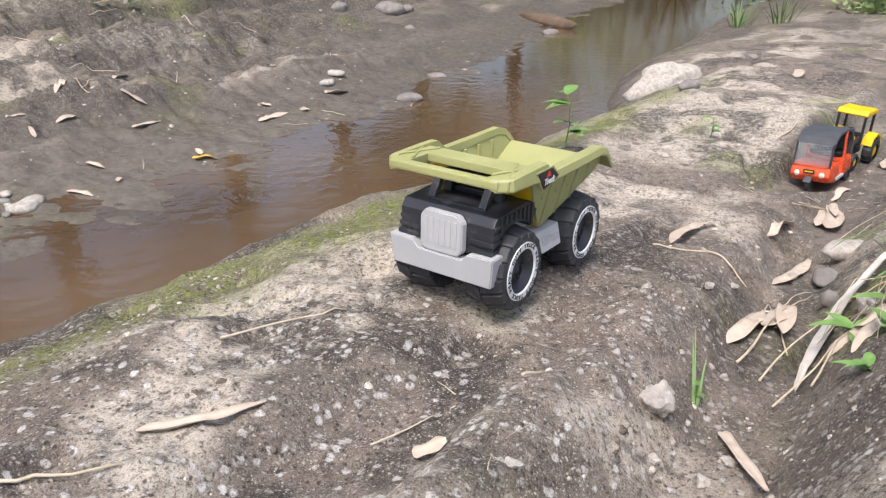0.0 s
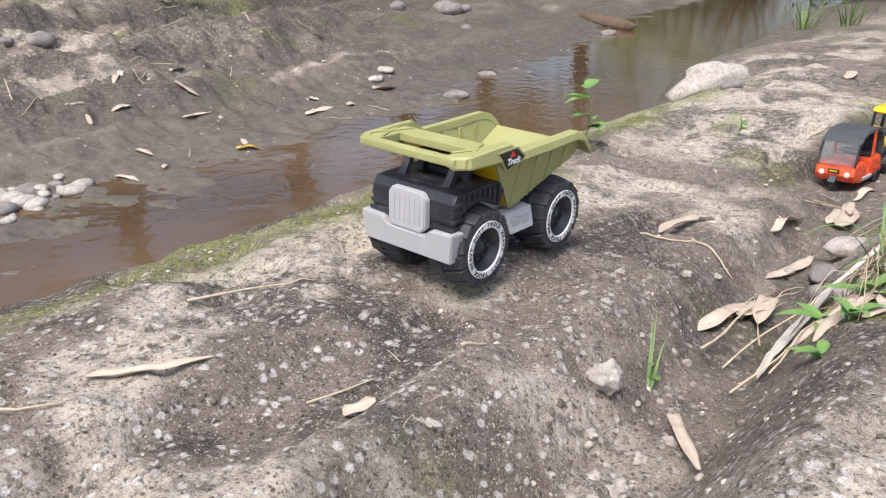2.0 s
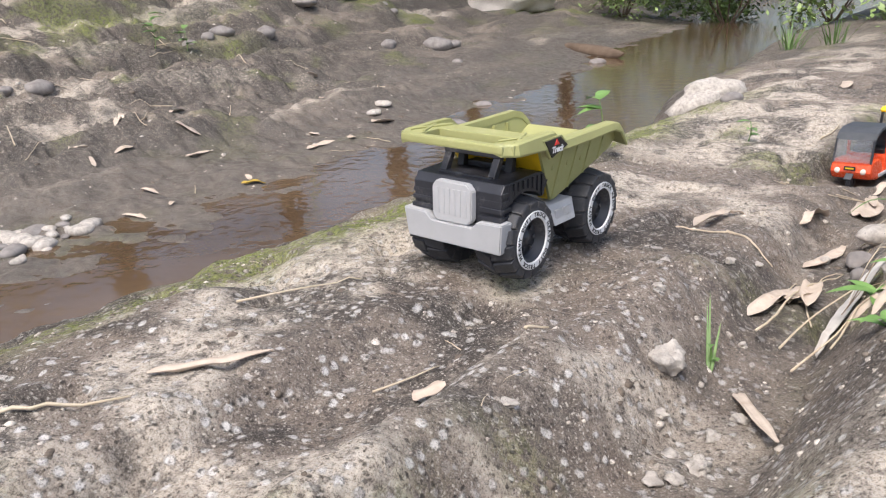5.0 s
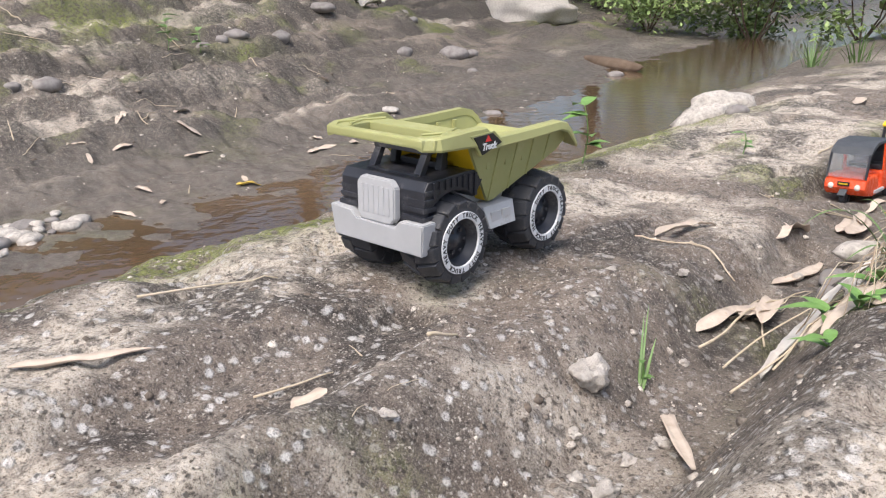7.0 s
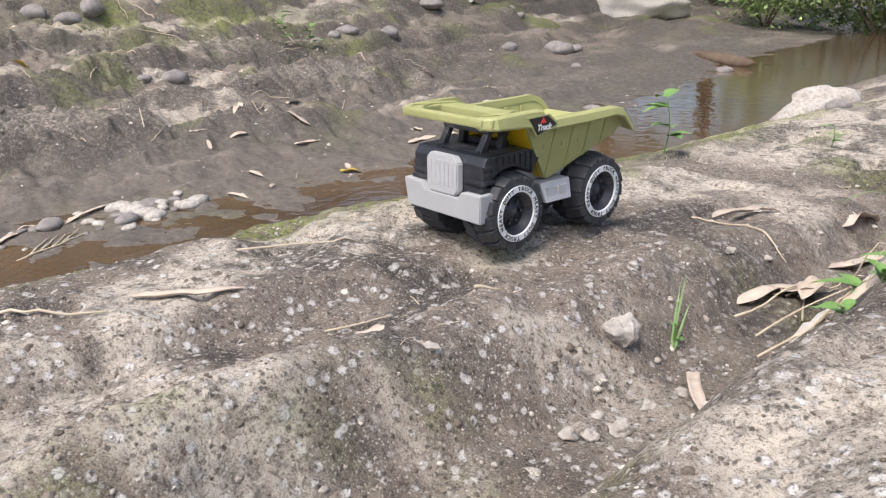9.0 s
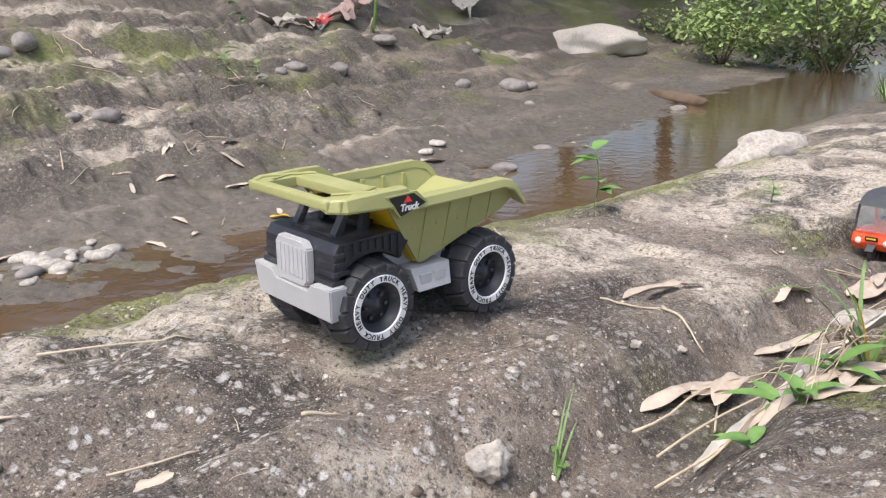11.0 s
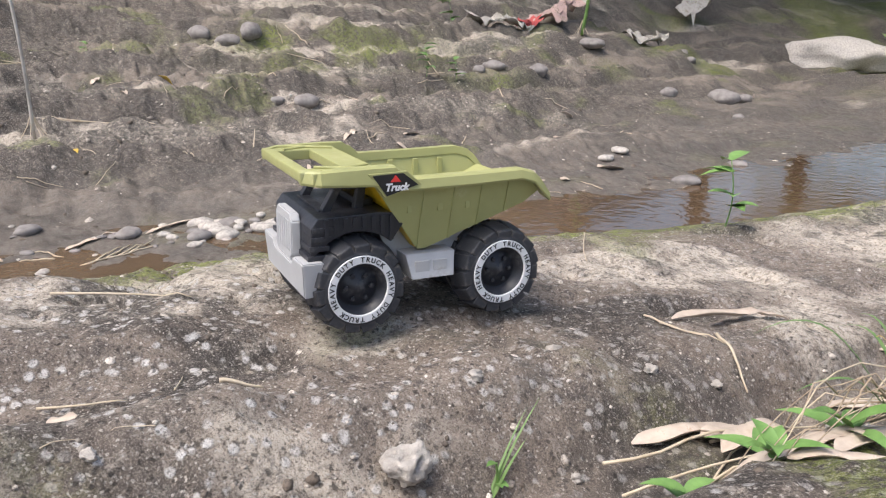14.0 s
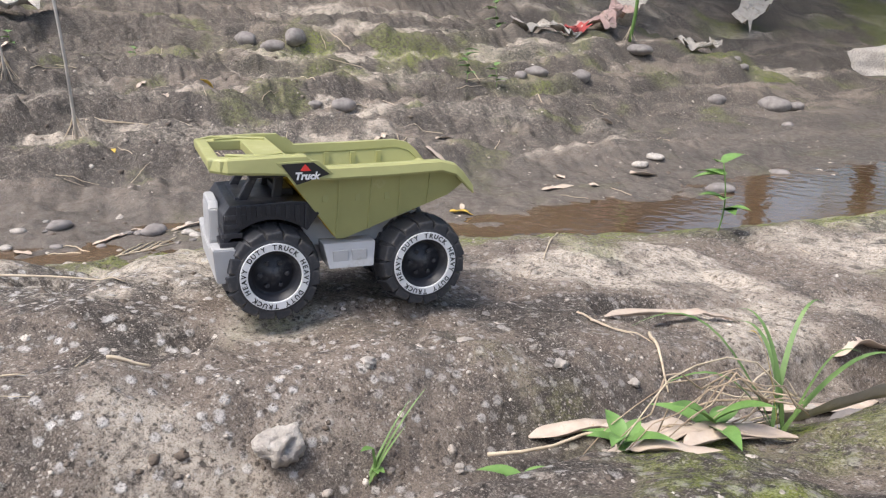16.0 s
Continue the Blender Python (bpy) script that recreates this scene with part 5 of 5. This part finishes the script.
def dead_roots(s, d, n, seed):
    """Dry roots and dead blades that hang from a grass clump."""
    rng = random.Random(seed)
    base = at(s, d)
    t = thing("dead_grass", Matrix.Translation(base), "tangle of pale dead grass below a green clump", "dead grass")
    for k in range(n):
        e = at(s + rng.uniform(0.02, 0.16), d + rng.uniform(-0.03, 0.08), 0.004) - base
        if k % 4 == 0:
            e = at(s + rng.uniform(-0.08, 0.1), d + rng.uniform(0.02, 0.09), 0.004) - base
        pts = []
        for i in range(9):
            u = i / 8
            p = Vector((0.012 * math.sin(k), 0.012 * math.cos(k * 2), 0.02)).lerp(e, u)
            p += Vector((math.sin(3 * u + k) * 0.014, math.cos(4 * u + 2 * k) * 0.014, 0)) * math.sin(math.pi * u)
            p.z = max(p.z + 0.035 * math.sin(math.pi * u) * rng.uniform(0.6, 1.2), ground_z(base.x + p.x, base.y + p.y) - base.z + 0.003)
            pts.append(p)
        part("dead_blade", tube(bmesh.new(), pts, rng.uniform(0.0004, 0.0010), 0.0004, 5), M["dead" if k % 3 else "straw"], t, smooth=True)


dead_roots(0.64, 0.005, 14, 21)
straw(0.80, 0.135, 0.53, 0.115, 0.0026, bend=0.03, lift=0.016, label="long thick dry stalk across the bank", name="dry_stalk")
straw(0.82, 0.06, 0.60, 0.025, 0.002, bend=0.05, lift=0.012)
straw(0.84, 0.085, 0.62, 0.03, 0.0022, bend=0.05, lift=0.008)
straw(0.80, 0.11, 0.62, 0.06, 0.0022, bend=0.04, lift=0.008)


def ribbon():
    """A long bleached blade lying along the bank."""
    n, vs, fs = 26, [], []
    for i in range(n + 1):
        u = i / n
        p = at(0.80 - 0.46 * u, 0.075 - 0.05 * u + 0.012 * math.sin(5 * u), 0)
        w = 0.017 * min(1, 0.25 + 3 * u) * (1 - 0.35 * u)
        for j in range(4):
            v = j / 3 * 2 - 1
            q = p + Vector((ED[0], ED[1], 0)) * v * w / 2
            vs.append((q.x, q.y, max(p.z, ground_z(q.x, q.y)) + 0.008 + 0.012 * u + 0.004 * math.sin(6 * u + 2.2 * v) + 0.003 * v * v))
    m = len(vs)
    vs += [(x, y, z - 0.0008) for x, y, z in vs]
    for i in range(n):
        for j in range(3):
            q = i * 4 + j
            fs += [(q, q + 1, q + 5, q + 4), (m + q, m + q + 4, m + q + 5, m + q + 1)]
    tagged(new("bleached_leaf", arrays("bleached_leaf", vs, fs, M["bleached"])), "long bleached white dry leaf along the bank", "leaf")


ribbon()


def rosette(s, d, leaves, length, seed, label="broad-leaved green weed among dead leaves", up=0.7, lift=0.0):
    rng = random.Random(seed)
    t = thing("broadleaf_weed", Matrix.Translation(at(s, d)), label, "weed", "broad-leaved weeds")
    if lift:
        part("stem", tube(bmesh.new(), [(0, 0, -0.004), (0.003, 0.002, lift * 0.5), (0, 0, lift)], 0.0022, 0.0015), M["leaf"], t)
    for k in range(leaves):
        a = 2.4 * k + seed
        b = bmesh.new()
        leaf_blade(b, Vector((0, 0, lift + 0.002 * k)), Vector((math.cos(a), math.sin(a), up * rng.uniform(0.2, 1.6))), length * rng.uniform(0.7, 1.1), length * 0.3, 0.35, 0.2, 8)
        part("leaf", b, M["leaf"], t, smooth=True)


rosette(0.735, 0.04, 6, 0.050, 31)
rosette(0.70, 0.01, 6, 0.050, 32)
rosette(0.77, 0.01, 5, 0.040, 33)
rosette(0.835, 0.015, 4, 0.035, 34, "low green weed at the rut's edge", 0.3)
for k, (s, d, e, g) in enumerate([(0.76, 0.06, 0.70, 0.01), (0.78, 0.035, 0.71, 0.0), (0.77, 0.0, 0.72, -0.03), (0.72, 0.01, 0.66, -0.02), (0.74, -0.01, 0.68, -0.01)]):
    dry_leaf(s, d, e, g, 0.013, seed=60 + k, label="dead leaf under green weeds")


# ---- leafy masses: bushes over the water, and added trees for it to reflect ----
def leaf_cloud(centre, radii, n, size, seed, mats="leaf"):
    """Many small folded leaves scattered in uneven clumps."""
    r = np.random.RandomState(seed)
    k = 14
    hubs = r.normal(0, 0.55, (k, 3))
    p = hubs[r.randint(0, k, n)] + r.normal(0, 0.24, (n, 3))
    p = p * radii + centre
    a, b = r.uniform(0, 6.28, n), r.uniform(-0.9, 0.5, n)
    w = np.stack([np.cos(a) * np.cos(b), np.sin(a) * np.cos(b), np.sin(b)], -1)
    sd = np.stack([-np.sin(a), np.cos(a), r.uniform(-0.5, 0.5, n)], -1)
    L = size * r.uniform(0.6, 1.3, (n, 1))
    v = np.stack([p, p + w * L * 0.5 + sd * L * 0.22, p + w * L, p + w * L * 0.5 - sd * L * 0.22], 1).reshape(-1, 3)
    f = (np.arange(n)[:, None] * 4 + np.arange(4)).tolist()
    return v.tolist(), f


def bush(s, d, radii, n, size, seed, label, lift=0.0, mat="bush_leaf"):
    c = at(s, d)
    t = thing("bush", Matrix.Translation(c), label, "bush", "bushes by the stream")
    v, f = leaf_cloud(np.array([0, 0, radii[2] * 0.8 + lift]), np.array(radii), n, size, seed)
    me = arrays("crown", v, f, M[mat], False)
    ob = new("crown", me)
    ob.parent = t
    for k in range(5):
        a = 1.3 * k
        part("limb", tube(bmesh.new(), [(0, 0, -0.05), (0.3 * radii[0] * math.cos(a), 0.3 * radii[1] * math.sin(a), radii[2] * 0.6), (0.7 * radii[0] * math.cos(a), 0.7 * radii[1] * math.sin(a), radii[2] * 1.2 + lift)], 0.012, 0.004), M["bark"], t)


OVER = "light green bush overhanging the stream"
bush(-7.2, 3.2, (0.55, 0.5, 0.32), 2600, 0.075, 51, OVER)
bush(-6.5, 4.0, (0.5, 0.6, 0.35), 2200, 0.07, 52, OVER)
bush(-6.2, 1.2, (0.6, 0.5, 0.4), 2600, 0.085, 53, OVER)
bush(-5.9, 0.4, (0.6, 0.6, 0.5), 2400, 0.085, 54, OVER)
bush(-5.1, 0.6, (0.45, 0.45, 0.35), 1600, 0.075, 55, OVER)
bush(-6.6, 2.9, (0.6, 0.6, 0.35), 2200, 0.085, 57, OVER, 0.5)
bush(-6.9, 2.0, (0.6, 0.6, 0.35), 2200, 0.085, 58, OVER, 0.5)
bush(-8.2, 4.6, (0.8, 0.7, 0.6), 2400, 0.09, 56, OVER)


def tree(s, d, tall, wide, seed):
    c = at(s, d)
    t = thing("tree", Matrix.Translation(c), "leafy tree added behind the stream to darken its reflections", "tree", "trees behind the stream")
    part("trunk", tube(bmesh.new(), [(0, 0, -0.2), (0.1, 0.05, tall * 0.3), (0.0, 0.15, tall * 0.6), (0.1, 0.1, tall * 0.9)], 0.16, 0.04, 10), M["bark"], t, smooth=True)
    for k in range(6):
        a = k * 1.05
        part("limb", tube(bmesh.new(), [(0.05, 0.08, tall * 0.45), (wide * 0.4 * math.cos(a), wide * 0.4 * math.sin(a), tall * 0.62), (wide * 0.8 * math.cos(a), wide * 0.8 * math.sin(a), tall * 0.8)], 0.06, 0.015), M["bark"], t, smooth=True)
    v, f = leaf_cloud(np.array([0, 0, tall * 0.62]), np.array([wide, wide, tall * 0.34]), 7000, 0.27, seed)
    ob = new("crown", arrays("crown", v, f, M["bush_leaf"], False))
    ob.parent = t


# crowns out of view, added to dim the sky in the water, with a gap upstream
for k, (s, d, h, w) in enumerate([(-9.5, 0.4, 6.0, 2.0), (-11.0, 7.4, 6.5, 2.2), (-9.0, 8.0, 6.0, 2.2), (-12.5, 1.4, 7.0, 2.4), (-6.8, 7.8, 6.0, 2.2), (-4.6, 7.6, 6.0, 2.2), (-2.4, 7.8, 6.0, 2.2), (-0.2, 7.9, 6.0, 2.2), (2.2, 8.2, 6.0, 2.2), (-8.0, -1.8, 5.0, 1.8)]):
    tree(s, d, h, w, 70 + k)


# ---- rags and plastic washed up on the far bank ----
def rag(pts, width, mat, seed, label, name="rag"):
    """A crumpled strip of cloth laid over the bank along points of the plan."""
    n, k, vs, fs = 40, 7, [], []
    for i in range(n + 1):
        u = i / n * (len(pts) - 1)
        j = min(int(u), len(pts) - 2)
        s, d, h = (pts[j][q] * (1 - u + j) + pts[j + 1][q] * (u - j) for q in range(3))
        for q in range(k):
            v = q / (k - 1) * 2 - 1
            w = width * (0.5 + 0.5 * abs(math.sin(2.3 * u + seed))) * v
            ss, dd = s + 0.25 * w + 0.03 * math.sin(9 * v + 5 * u + seed), d + w
            x, y = xy(ss, dd)
            vs.append((x, y, ground_z(x, y) + 0.012 + h + 0.025 * (1 + math.sin(7 * v + 4 * u + seed) * math.cos(5 * u * 1.7))))
    for i in range(n):
        for q in range(k - 1):
            a = i * k + q
            fs.append((a, a + 1, a + k + 1, a + k))
    tagged(new(name, arrays(name, vs, fs, M[mat])), label, "rag", "washed-up rags")


rag([(-1.42, 4.52, 0), (-1.77, 4.62, 0.02), (-2.02, 4.70, 0)], 0.05, "rag_pale", 1, "muddy white rag strip on the bank")
rag([(-1.87, 4.66, 0.02), (-2.12, 4.75, 0.02)], 0.05, "red_rag", 2, "faded red rag on the bank")
rag([(-2.07, 4.75, 0.01), (-2.37, 4.88, 0.05), (-2.67, 5.05, 0.12)], 0.09, "rag_pink", 3, "dirty pink cloth heaped on the bank")
rag([(-2.67, 5.05, 0.1), (-2.92, 5.25, 0.25), (-3.12, 5.45, 0.3)], 0.11, "rag_pale", 4, "muddy grey cloth hanging on the bank")
rag([(-3.07, 4.85, 0), (-3.32, 4.78, 0.04), (-3.42, 4.9, 0.1)], 0.06, "rag_pale", 5, "dirty white plastic scrap on the bank")
rag([(-4.12, 5.4, 0.1), (-4.52, 5.6, 0.25)], 0.14, "rag_pale", 6, "shredded pale plastic on the bank")
rag([(1.75, 4.35, 0), (1.50, 4.42, 0.05), (1.35, 4.55, 0.12)], 0.10, "rag_pale", 7, "crumpled grey plastic bag on the bank", "plastic_bag")
rag([(1.61, 4.55, 0.1), (1.53, 4.62, 0.14)], 0.05, "blue_rag", 8, "light blue plastic scrap on the bank", "plastic_scrap")


def hanging_vine(s, d, tall, seed, label, mat="bleached", r=0.004):
    c = at(s, d)
    t = thing("dry_vine", Matrix.Translation(c), label, "vine")
    pts = [(0.16 * math.sin(2.6 * u) * tall - 0.1 * u, -0.10 * math.sin(2 * u) * tall, tall * u) for u in np.linspace(0, 1, 12)]
    part("stem", tube(bmesh.new(), pts, r * 1.6, r * 1.3), M[mat], t, smooth=True)
    for k in range(7):
        a = k * 0.9
        part("fibre", tube(bmesh.new(), [(0, 0, 0.10), (0.02 * math.cos(a), 0.02 * math.sin(a), 0.05), (0.05 * math.cos(a), 0.05 * math.sin(a), 0.004)], 0.0022, 0.001), M["straw"], t)


hanging_vine(1.2, 2.88, 1.0, 1, "pale dry vine with a frayed end on the bank")
hanging_vine(1.47, 3.45, 0.9, 2, "pale thin dry vine on the bank", r=0.003)
hanging_vine(-2.28, 4.42, 0.7, 3, "green creeping vine climbing from a stone", "leaf", 0.008)
straw(0.75, 3.0, 1.12, 3.0, 0.006, label="bundle of dry stalks on the far bank")
straw(0.79, 3.05, 1.17, 2.98, 0.005, seed=3, label="bundle of dry stalks on the far bank")
stone(-3.75, 2.9, 0.45, 0.07, 0.05, "bark", 90, 0.35, -58, "brown sunken log at the stream's edge", "log", 3, 0.2, "driftwood")
